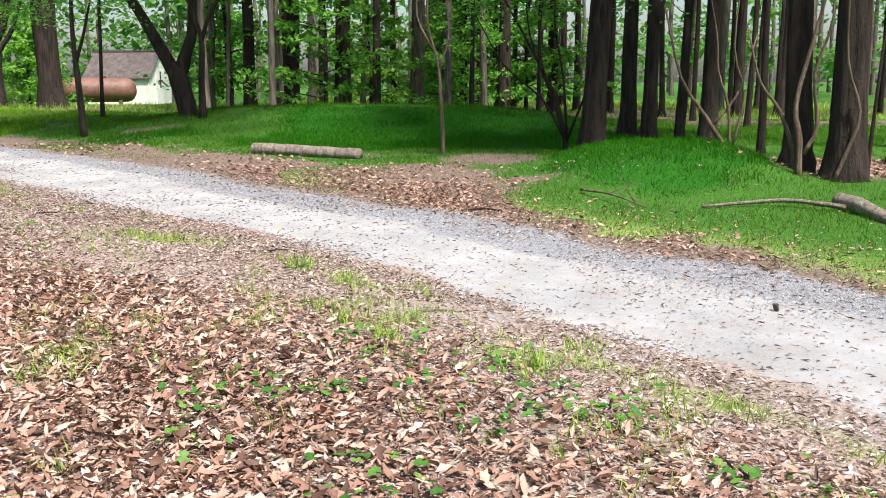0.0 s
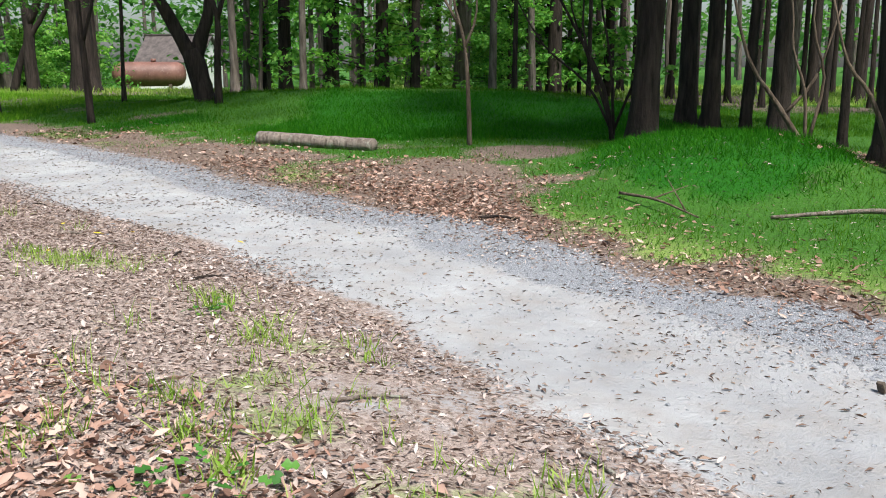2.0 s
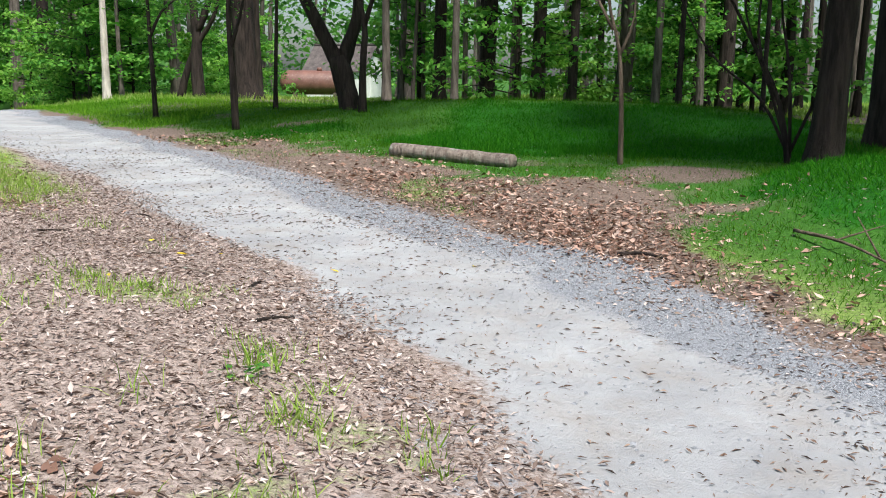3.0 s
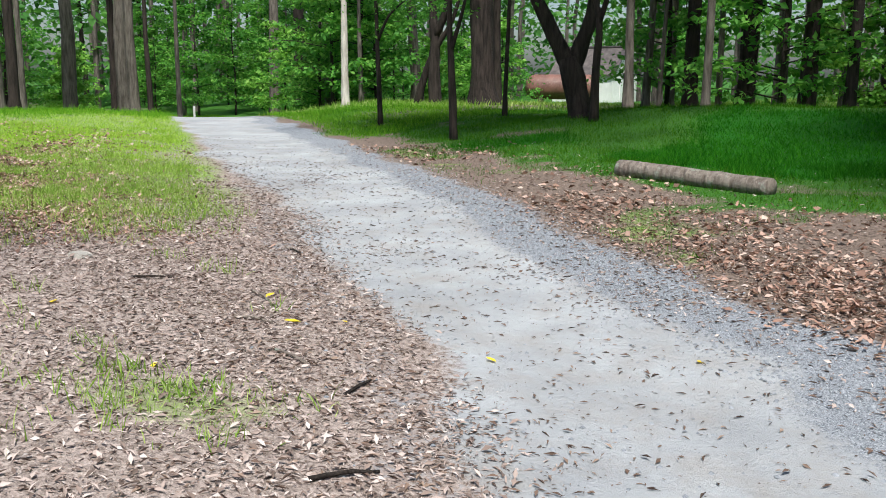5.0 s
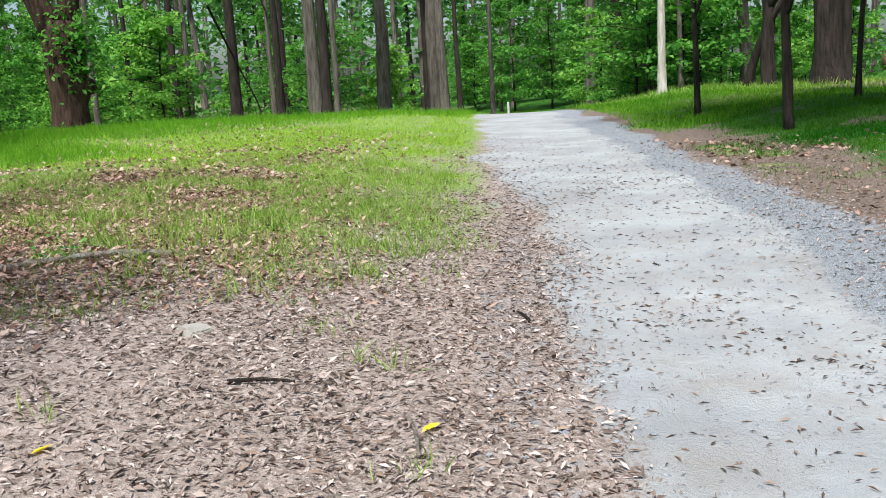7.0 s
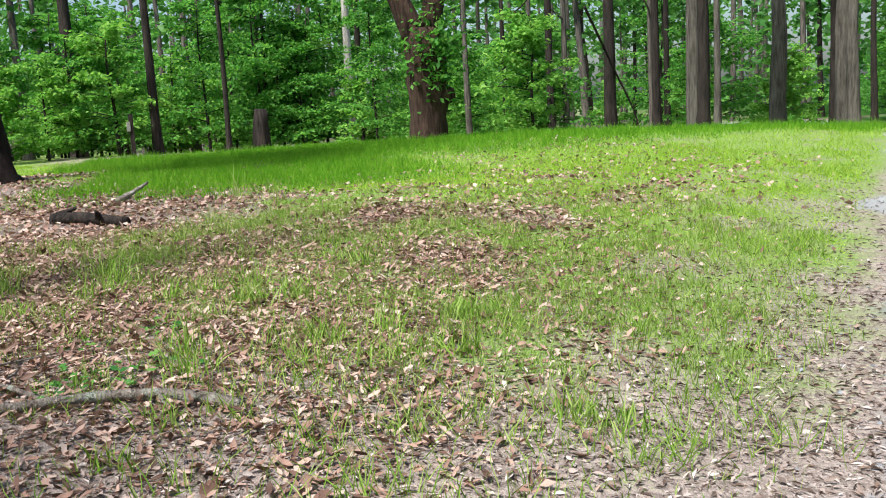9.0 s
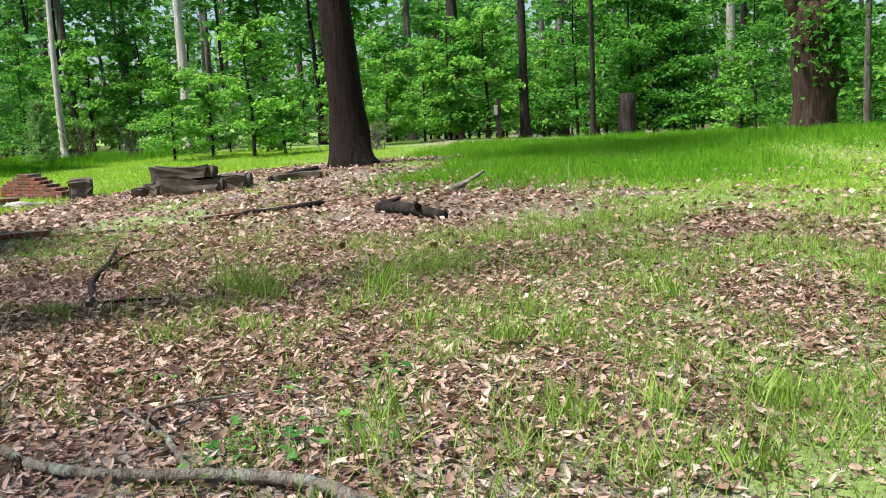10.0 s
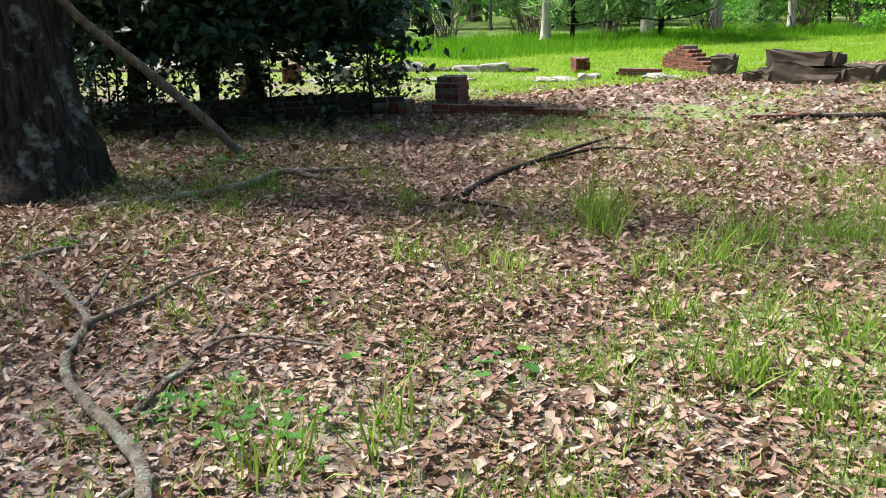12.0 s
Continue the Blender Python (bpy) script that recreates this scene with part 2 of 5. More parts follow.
def mound_field(x, y):
    """Where the soft dark green grass of the mounds grows, 0 to 1."""
    n = 0.5 * (lattice(x, y, 1.5, 53) - 0.5) + 0.3 * (lattice(x, y, 0.5, 54) - 0.5)
    one = np.exp(-((x - 3.4) / 1.75) ** 4 - ((y - 15.0) / 2.2) ** 4)
    two = np.exp(-((x + 0.6) / 4.3) ** 4 - ((y - 22.6) / 3.1) ** 4)
    three = hump(x, y, 6.3, 10.4, 1.3, 1.6) + 0.8 * hump(x, y, -7.5, 22.0, 2.2, 1.0)
    return step(0.3, 0.55, np.maximum(np.maximum(one, two), three) + n)


def tank_lane(x, y):
    """The open lane between the trees towards the tank and the shed."""
    return 30 < y < 82 and abs(0.93 * x + 0.37 * (y - 3)) < 4.2


def ground_z(x, y):
    return float(height(x, y))


def grass_field(x, y):
    """How far grass covers the soil, 0 to 1."""
    d = line_distance(x, y, ROAD, True)
    n1, n2 = lattice(x, y, 2.3, 11), lattice(x, y, 0.55, 12)
    back = 1.1 * step(12.5, 15.0, y) * step(24.0, 19.5, y)
    right = np.maximum(step(2.1 + back, 2.9 + back, d + 1.5 * (n1 - 0.5) + 0.9 * (n2 - 0.5)), 0.7 * step(1.5, 1.9, d) * step(0.55, 0.75, 0.6 * n1 + 0.4 * n2))
    right = right * (1 - 0.9 * step(0.35, 0.75, hump(x, y, 6.4, 15.3, 2.2, 2.0))) * (1 - 0.85 * step(0.4, 0.8, hump(x, y, 0.8, 17.2, 1.3, 1.5)))
    right = right * (1 - 0.7 * step(0.6, 0.78, 0.5 * n2 + 0.5 * lattice(x, y, 1.0, 23)) * step(6.5, 4.0, d))
    right = right * (1 - 0.75 * step(0.42, 0.62, lattice(x, y, 4.0, 21)) * step(27, 31, y) * step(58, 48, y) * step(-20, -14, x))
    west = step(-4.5, -9.0, x) * step(10.4, 13.4, y + 2.4 * (n1 - 0.5)) * (0.74 + 0.26 * step(-11, -20, x)) * np.maximum(0.2 + 0.8 * step(0.28, 0.5, lattice(x, y, 1.25, 17)), step(15, 18, y - 0.35 * (x + 9)))
    south = np.maximum(step(3.6, 1.4, y + 2.4 * (n1 - 0.5)), step(-24.5, -27, x) * step(9, 7, y)) * step(-10.5, -13, x) * (0.6 + 0.4 * step(-15, -22, x - 0.5 * y))
    patches = step(0.6, 0.8, n1 * 0.65 + n2 * 0.35) * 0.75 * (1 - 0.9 * bare_field(x, y))
    left = np.clip(np.maximum(np.maximum(west, south) * (0.6 + 0.8 * n2), patches), 0, 1)
    left = np.where((x < -35) & (y > 6), left * 0.6, left) * step(-1.1, -1.6, d + 0.5 * (n2 - 0.5))
    return np.where(d > 0, right, left)


def bare_field(x, y):
    """The worn patch of pale sand beside the track, 0 to 1."""
    return step(0.3, 0.7, hump(x, y, BARE[0], BARE[1], 0.75, 0.5) + 0.4 * (lattice(x, y, 0.3, 91) - 0.5))


def litter_field(x, y):
    """How thickly dry leaves lie, 0 to 1."""
    d = line_distance(x, y, ROAD, True)
    n1 = lattice(x, y, 1.7, 14)
    inner = 1.6 * step(6.0, 8.0, y) * step(13.0, 10.5, y)
    left = step(-1.6 - inner, -4.6 - inner, d + 1.5 * (n1 - 0.5)) * (0.6 + 0.4 * n1)
    back = 1.1 * step(12.5, 15.0, y) * step(24.0, 19.5, y)
    right = step(1.25, 2.0, d) * step(3.9 + back, 2.7 + back, d + 1.5 * (n1 - 0.5)) * (0.02 + (0.35 + 0.08 * back) * n1) + 0.7 * step(0.3, 0.7, hump(x, y, 6.4, 15.3, 2.4, 2.2))
    return np.clip(np.where(d > 0, right, left) * (1.0 - 0.75 * grass_field(x, y)) * (1.0 - 0.9 * bare_field(x, y)), 0, 1)


# ---- mesh helpers ----
def array_mesh(name, verts, faces, mat, smooth=False):
    verts, faces = np.asarray(verts, np.float32), np.asarray(faces, np.int32)
    me = bpy.data.meshes.new(name)
    me.vertices.add(len(verts))
    me.vertices.foreach_set("co", verts.ravel())
    me.loops.add(faces.size)
    me.loops.foreach_set("vertex_index", faces.ravel())
    me.polygons.add(len(faces))
    me.polygons.foreach_set("loop_start", np.arange(0, faces.size, faces.shape[1], dtype=np.int32))
    me.update(calc_edges=True)
    if smooth:
        me.shade_smooth()
    me.materials.append(mat)
    return me


def child(name, me, parent, label=""):
    ob = new(name, me)
    ob.parent = parent
    return tagged(ob, label)


def part(name, bm, mat, parent, label=""):
    me = bpy.data.meshes.new(name)
    bm.to_mesh(me)
    bm.free()
    me.materials.append(mat)
    return child(name, me, parent, label)


def anchor(name, x, y, z=0.0, turn=0.0, label="", category="", group="", kind=""):
    ob = new(name)
    ob.matrix_basis = pose(x, y, z, 0, 0, turn)
    ob.empty_display_size = 0.2
    return tagged(ob, label, category, group, kind)


def spread(template, faces, places, turns, tilts, leans, sizes, widths=None):
    """Many copies of a small template, each at its place, turned, tilted and sized, as one set of arrays."""
    n = len(places)
    p = np.repeat(np.asarray(template, float)[None], n, 0) * np.asarray(sizes)[:, None, None]
    if widths is not None:
        p[:, :, 0] *= widths[:, None]
    ct, st = np.cos(tilts)[:, None], np.sin(tilts)[:, None]
    y, z = p[:, :, 1] * ct - p[:, :, 2] * st, p[:, :, 1] * st + p[:, :, 2] * ct
    cl, sl = np.cos(leans)[:, None], np.sin(leans)[:, None]
    x, z = p[:, :, 0] * cl + z * sl, -p[:, :, 0] * sl + z * cl
    cz, sz = np.cos(turns)[:, None], np.sin(turns)[:, None]
    out = np.stack((x * cz - y * sz, x * sz + y * cz, z), -1) + np.asarray(places)[:, None, :]
    f = np.asarray(faces)[None] + (np.arange(n) * len(template))[:, None, None]
    return out.reshape(-1, 3), f.reshape(-1, len(faces[0]))


def tube(points, radii, sides=8, wobble=0.0, seed=0, cap=True):
    """A tapered, slightly uneven tube along points, as arrays."""
    rs = np.random.RandomState(seed)
    points, rings = [Vector(p) for p in points], []
    for i, p in enumerate(points):
        along = (points[min(i + 1, len(points) - 1)] - points[max(i - 1, 0)]).normalized()
        side = along.cross(Vector((0.3, 1, 0.1)) if abs(along.y) < 0.9 else Vector((1, 0, 0.1))).normalized()
        up = side.cross(along)
        for k in range(sides):
            a = 2 * math.pi * k / sides
            r = radii[i] * (1 + wobble * (rs.rand() - 0.5))
            rings.append(p + side * (math.cos(a) * r) + up * (math.sin(a) * r))
    faces = []
    for i in range(len(points) - 1):
        for k in range(sides):
            a, b = i * sides + k, i * sides + (k + 1) % sides
            faces.append((a, b, b + sides, a + sides))
    verts = [tuple(v) for v in rings]
    if cap:
        for i, p in ((0, points[0]), (len(points) - 1, points[-1])):
            verts.append(tuple(p))
            c = len(verts) - 1
            for k in range(sides):
                a, b = i * sides + k, i * sides + (k + 1) % sides
                faces.append((c, b, a, c) if i == 0 else (c, a, b, c))
    return verts, faces


def tube_mesh(name, tubes, mat):
    bm = bmesh.new()
    for verts, faces in tubes:
        vs = [bm.verts.new(v) for v in verts]
        for f in faces:
            bm.faces.new([vs[i] for i in dict.fromkeys(f)])
    for f in bm.faces:
        f.smooth = True
    me = bpy.data.meshes.new(name)
    bm.to_mesh(me)
    bm.free()
    me.materials.append(mat)
    return me


def bend(points, n=3):
    """Catmull-Rom points through the given ones."""
    p = [Vector(q) for q in points]
    p = [p[0] * 2 - p[1]] + p + [p[-1] * 2 - p[-2]]
    out = []
    for i in range(1, len(p) - 2):
        for k in range(n):
            s = k / n
            a, b, c, d = p[i - 1:i + 3]
            out.append(0.5 * (2 * b + (c - a) * s + (2 * a - 5 * b + 4 * c - d) * s * s + (3 * b - a - 3 * c + d) * s ** 3))
    return out + [p[-2]]


LEAF = ((0, 0, 0), (-0.3, 0.45, 0.1), (0, 1, -0.04), (0.3, 0.45, 0.1))
LEAF_F = ((0, 1, 2), (0, 2, 3))
LOBED = ((0, 0, 0), (-0.34, 0.2, 0.05), (-0.16, 0.42, 0.03), (-0.42, 0.66, 0.1), (0, 1.0, 0.02), (0.42, 0.66, 0.1), (0.16, 0.42, 0.03), (0.34, 0.2, 0.05), (0, 0.5, -0.04))
LOBED_F = tuple((8, i, (i + 1) % 8) for i in range(8))
LANCE = ((0, 0, 0), (-0.2, 0.3, 0.05), (-0.17, 0.7, 0.09), (0, 1.0, 0.03), (0.17, 0.7, 0.09), (0.2, 0.3, 0.05), (0, 0.5, -0.03))
LANCE_F = tuple((6, i, (i + 1) % 6) for i in range(6))
CURLED = ((0, 0, 0), (-0.2, 0.22, 0.1), (-0.26, 0.55, 0.16), (-0.1, 0.84, 0.2), (0.06, 1.0, 0.26), (0.15, 0.72, 0.1), (0.22, 0.42, 0.13), (0.13, 0.16, 0.05), (-0.02, 0.5, 0.0))
CURLED_F = tuple((8, i, (i + 1) % 8) for i in range(8))
BLADE = ((-0.5, 0, 0), (0.5, 0, 0), (0.38, 0.12, 0.55), (-0.38, 0.12, 0.55), (0, 0.45, 1.0))
BLADE_F = ((0, 1, 2), (0, 2, 3), (3, 2, 4))
SPIKE = ((-0.5, 0, 0), (0.5, 0, 0), (0, 0.3, 1.0))
SPIKE_F = ((0, 1, 2),)


def leaf_cloud(rs, places, size, tilt=0.5, template=LEAF, faces=LEAF_F):
    n = len(places)
    return spread(template, faces, places, rs.rand(n) * 6.283, rs.randn(n) * tilt - 0.2, rs.randn(n) * tilt, size * (0.6 + 0.8 * rs.rand(n)))


# ---- ground ----
def ground_material():
    m, t, bsdf = material("ground_soil")
    zone = t.nodes.new("ShaderNodeVertexColor")
    zone.layer_name = "zone"
    sep = t.nodes.new("ShaderNodeSeparateColor")
    t.links.new(zone.outputs["Color"], sep.inputs["Color"])
    coarse, mid, fine, grit = (noise_of(t, s, 5, 0.65) for s in (0.8, 5.0, 28.0, 120.0))
    lumps = noise_of(t, 2.2, 6, 0.7)

    def mask(value, amount, low=0.35, high=0.65):
        jitter = mathn(t, "ADD", mathn(t, "MULTIPLY", mathn(t, "SUBTRACT", mid, 0.5), amount), mathn(t, "MULTIPLY", mathn(t, "SUBTRACT", fine, 0.5), amount))
        v = mathn(t, "ADD", value, jitter)
        n = t.nodes.new("ShaderNodeMapRange")
        n.inputs["From Min"].default_value, n.inputs["From Max"].default_value = low, high
        t.links.new(v, n.inputs["Value"])
        return n.outputs["Result"]

    soil = ramp(t, mid, ((0.3, (0.15, 0.115, 0.096)), (0.7, (0.36, 0.29, 0.262))))
    soil = mix(t, ramp(t, fine, ((0.42, (0, 0, 0)), (0.6, (1, 1, 1)))), soil, (0.44, 0.36, 0.325))
    soil = mix(t, ramp(t, grit, ((0.5, (0, 0, 0)), (0.66, (0.7, 0.7, 0.7)))), soil, (0.06, 0.042, 0.034))
    road = ramp(t, coarse, ((0.3, (0.26, 0.265, 0.28)), (0.7, (0.42, 0.427, 0.445))))
    road = mix(t, mathn(t, "MULTIPLY", ramp(t, lumps, ((0.45, (0, 0, 0)), (0.7, (1, 1, 1)))), 0.6), road, (0.29, 0.26, 0.235))
    road = mix(t, ramp(t, grit, ((0.55, (0, 0, 0)), (0.7, (0.75, 0.75, 0.75)))), road, (0.28, 0.27, 0.265))
    band = ramp(t, grit, ((0.36, (0.06, 0.066, 0.078)), (0.52, (0.25, 0.262, 0.29)), (0.68, (0.48, 0.49, 0.52))))
    green = ramp(t, fine, ((0.3, (0.12, 0.19, 0.04)), (0.7, (0.27, 0.36, 0.1))))
    # ground green painted darker where mounds and east bank lie in shade
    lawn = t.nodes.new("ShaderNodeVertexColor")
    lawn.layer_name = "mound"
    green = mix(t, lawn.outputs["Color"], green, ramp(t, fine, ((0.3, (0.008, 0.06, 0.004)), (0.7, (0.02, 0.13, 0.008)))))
    soil = mix(t, mathn(t, "MULTIPLY", zone.outputs["Alpha"], 0.8), soil, ramp(t, fine, ((0.3, (0.06, 0.042, 0.033)), (0.7, (0.2, 0.145, 0.115)))))
    col = mix(t, mask(sep.outputs["Green"], 0.9, 0.4, 0.9), soil, green)
    col = mix(t, mask(sep.outputs["Blue"], 0.9), col, band)
    col = mix(t, mask(sep.outputs["Red"], 0.8), col, road)
    t.links.new(col, bsdf.inputs["Base Color"])
    bsdf.inputs["Roughness"].default_value = 0.95
    bsdf.inputs["Specular IOR Level"].default_value = 0.15
    bump(t, bsdf, mathn(t, "ADD", mathn(t, "ADD", grit, mathn(t, "MULTIPLY", fine, 1.5)), mid), 0.6, 0.025)
    return m


def axis(near0, near1, stepsize, reach):
    core = np.arange(near0, near1 + 1e-6, stepsize)
    grow = np.geomspace(stepsize * 1.3, reach, 34)
    return np.concatenate((near0 - grow[::-1], core, near1 + grow))


gx, gy = axis(-38, 12, 0.2, 900), axis(-8, 32, 0.2, 900)
XX, YY = np.meshgrid(gx, gy)
ZZ = height(XX, YY)
ZZ += 0.012 * (lattice(XX, YY, 0.35, 8) - 0.5) * step(0.9, 1.8, np.abs(line_distance(XX, YY, ROAD)))
cols, rows = len(gx), len(gy)
idx = np.arange(cols * rows).reshape(rows, cols)
quads = np.stack((idx[:-1, :-1], idx[:-1, 1:], idx[1:, 1:], idx[1:, :-1]), -1).reshape(-1, 4)
ground_me = array_mesh("ground", np.stack((XX, YY, ZZ), -1).reshape(-1, 3), quads, ground_material(), True)
dd = line_distance(XX, YY, ROAD, True)
wear = 0.55 * (lattice(XX, YY, 1.1, 31) - 0.5)
zone = np.ones((cols * rows, 4), np.float32)
widen = 0.45 * step(-6, -11, XX)             # the track's near side reaches further out towards the crest
zone[:, 0] = (step(-1.45, -0.6, dd + wear + widen) * step(1.2, 0.6, dd + wear)).ravel()
zone[:, 0] = np.maximum(zone[:, 0], 0.42 * bare_field(XX, YY).ravel())
zone[:, 1] = np.maximum(grass_field(XX, YY), mound_field(XX, YY) * (dd > 3)).ravel()
zone[:, 2] = (1.0 * step(0.6, 0.95, dd + wear) * step(1.85, 1.35, dd + wear) + 0.4 * step(-1.8, -1.4, dd + wear) * step(-0.9, -1.2, dd)).ravel()
zone[:, 3] = np.maximum(step(1.0, 1.7, dd), (0.35 + 0.55 * step(-5, -8, XX)) * litter_field(XX, YY) * step(-2.0, -3.4, dd)).ravel()      # damp dark soil under the leaves
layer = ground_me.color_attributes.new("zone", "FLOAT_COLOR", "POINT")
layer.data.foreach_set("color", zone.ravel())
# mask of the shade-darkened green: mounds and the east side of the track
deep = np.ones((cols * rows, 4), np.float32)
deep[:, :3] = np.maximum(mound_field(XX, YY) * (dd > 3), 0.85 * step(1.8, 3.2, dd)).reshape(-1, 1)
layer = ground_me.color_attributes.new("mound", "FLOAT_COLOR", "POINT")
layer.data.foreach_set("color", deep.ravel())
tagged(new("ground", ground_me), "leaf-strewn soil with a pale gravel track and grassy banks", "ground", kind="structure")


# ---- trees ----
def crown_mesh(name, seed, radius, tall, clumps, per, size, mat, flat=0.5, bottom=0.0):
    """Leaves in clumps through an uneven ellipsoid, from z = bottom up."""
    rs = np.random.RandomState(seed)
    v = rs.randn(clumps, 3)
    v /= np.linalg.norm(v, axis=1)[:, None]
    v *= (rs.rand(clumps) ** 0.45)[:, None] * (0.75 + 0.45 * rs.rand(clumps))[:, None]
    c = v * (radius, radius, tall / 2) + (0, 0, bottom + tall / 2)
    p = np.repeat(c, per, 0) + rs.randn(clumps * per, 3) * (radius * 0.13, radius * 0.13, radius * 0.07 * flat * 2)
    return array_mesh(name, *leaf_cloud(rs, p, size, 0.55), mat)


CROWNS = [crown_mesh("crown", 40 + k, 3.2, 8.5, 54, 10, 0.56, CANOPY) for k in range(4)]


def trunk_mesh(seed, r, tall, lean=(0, 0), flare=1.5, mat=BARK, sides=12):
    rs = np.random.RandomState(seed)
    hs = (-0.25, 0.0, 0.12, 0.3, 0.6, 1.2, 2.2, 3.6, 5.5, 8.0, 11.0, tall)
    sway = rs.randn(2) * 0.012
    pts = [(lean[0] * h + sway[0] * h * math.sin(h * 0.6), lean[1] * h + sway[1] * h * math.sin(h * 0.5 + 1), h) for h in hs]
    rad = [r * (1 + (flare - 1) * math.exp(-max(h, 0) / 0.35)) * (1 - 0.75 * max(h, 0) / tall) ** 0.8 for h in hs]
    return tube_mesh("trunk", [tube(pts, rad, sides, 0.22, seed)], mat)


def tall_tree(x, y, r, seed, mat=BARK, lean=(0, 0), crown=True, label="", flare=1.45, tall=None, limbs=2, category="tree", spread_=1.0):
    rs = np.random.RandomState(seed + 900)
    tall = tall or min(9.0 + r * 26, 19.0)
    tree = anchor("tree", x, y, ground_z(x, y), 0, label or TREE_LABEL[mat.name], category, "trees of the wood")
    child("trunk", trunk_mesh(seed, r, tall, lean, flare, mat), tree)
    for k in range(limbs):
        h = tall * (0.42 + 0.4 * rs.rand())
        a, far = rs.rand() * 6.28, 1.2 + 1.6 * rs.rand()
        o = Vector((lean[0] * h, lean[1] * h, h))
        pts = bend((o, o + Vector((math.cos(a) * far * 0.5, math.sin(a) * far * 0.5, 0.5)), o + Vector((math.cos(a) * far, math.sin(a) * far, 1.5))), 2)
        child("limb", tube_mesh("limb", [tube(pts, [r * 0.34 * (1 - 0.16 * i) for i in range(len(pts))], 6, 0.15, seed + k)], mat), tree)
    if crown:
        c = child("crown", CROWNS[seed % 4], tree)
        s = (0.75 + 0.5 * min(r, 0.5) + 0.3 * rs.rand()) * spread_
        c.matrix_basis = Matrix.LocRotScale((lean[0] * tall, lean[1] * tall, tall * (0.52 if spread_ == 1 else 0.66)), Euler((0, 0, rs.rand() * 6.28)), (s, s, tall / 15 * spread_))
    return tree


TREE_LABEL = {"bark_brown": "tall straight tree with dark brown bark in the wood", "bark_grey": "tall straight pine with furrowed grey bark",
              "bark_dark_red": "tall tree with very dark reddish bark", "bark_pale_pine": "slender pine with pale sunlit grey bark",
              "bark_oak": "old oak with deeply furrowed bark"}

# east wood beyond the track: x, y, radius at breast height
EAST = ((-11.1, 29.0, .06), (-8.7, 32.0, .14), (-8.5, 34.1, .07), (-8.2, 36.3, .24), (-6.1, 30.6, .12), (-6.3, 32.6, .09), (-7.0, 38.6, .3), (-7.4, 45.7, .19),
        (-5.1, 34.9, .17), (-4.9, 36.9, .13), (-4.6, 43.1, .13), (-4.7, 49.1, .15), (-3.0, 41.2, .15), (-1.8, 37.3, .31), (-0.7, 39.4, .14), (0.0, 41.4, .2))
EAST_B = ((0.4, 27.4, .07), (1.1, 51.4, .18), (1.6, 35.4, .25), (2.5, 47.3, .14), (2.4, 28.3, .06), (4.2, 45.2, .19), (5.3, 51.2, .18), (2.8, 18.8, .23),
          (4.2, 23.1, .2), (4.6, 22.5, .17), (5.2, 21.9, .11), (5.7, 21.3, .18), (5.9, 18.1, .07), (5.3, 14.4, .2), (5.75, 13.75, .25), (7.5, 15.9, .15),
          (9.6, 19.3, .21), (6.4, 41.0, .15), (7.8, 36.7, .11), (8.0, 32.5, .09), (10.5, 36.0, .2), (8.6, 28.2, .09), (13.2, 39.4, .2), (11.3, 32.6, .08))
NORTH = ((-37.7, 29.5, .19), (-35.2, 29.6, .16), (-33.4, 28.8, .22), (-29.8, 27.0, .2), (-31.3, 28.4, .12), (-34.3, 32.7, .32), (-35.5, 36.1, .2), (-33.7, 35.2, .32),
         (-31.9, 34.2, .22), (-31.6, 34.8, .12), (-38.0, 42.4, .14), (-36.3, 48.3, .34), (-35.2, 49.2, .4), (-29.6, 44.8, .4), (-17.1, 38.7, .5), (-18.5, 42.5, .2))
WEST = ((-42.8, 9.9, .2), (-50.9, 11.3, .21), (-37.8, 12.6, .1), (-54.5, 17.3, .16), (-56.1, 20.6, .23), (-43.2, 23.2, .15),
        (-45.5, 25.7, .14), (-49.8, 28.6, .18), (-45.7, 28.1, .21), (-47.3, 29.5, .18), (-41.9, 29.4, .29), (-42.0, 31.5, .14), (-44.3, 33.5, .17), (-55.0, 2.9, .25), (-53.4, 5.6, .36))
PALE = ((-52.2, 19.4, .26), (-29.6, -11.4, .17), (-36.5, -12.9, .24), (-39.7, -12.0, .25), (-43.9, -11.2, .17), (-49.3, -7.6, .27), (-21.6, 35.7, .15))

placed = []
seed = 0
for group, mats in ((EAST, (BARK_GREY, BARK, BARK_GREY)), (EAST_B, (BARK, BARK, BARK)), (NORTH, (BARK_GREY, BARK_GREY, BARK)), (WEST, (BARK_GREY, BARK)), (PALE, (BARK_PALE,))):
    for x, y, r in group:
        seed += 1
        placed.append((x, y))
        rs = np.random.RandomState(seed)
        tall_tree(x, y, r, seed, BARK if r > 0.45 else mats[seed % len(mats)], tuple(rs.randn(2) * 0.011), limbs=1 + seed % 2, spread_=0.35 if group is PALE else 0.8 if group is EAST_B else 0.6, crown=group is not WEST)

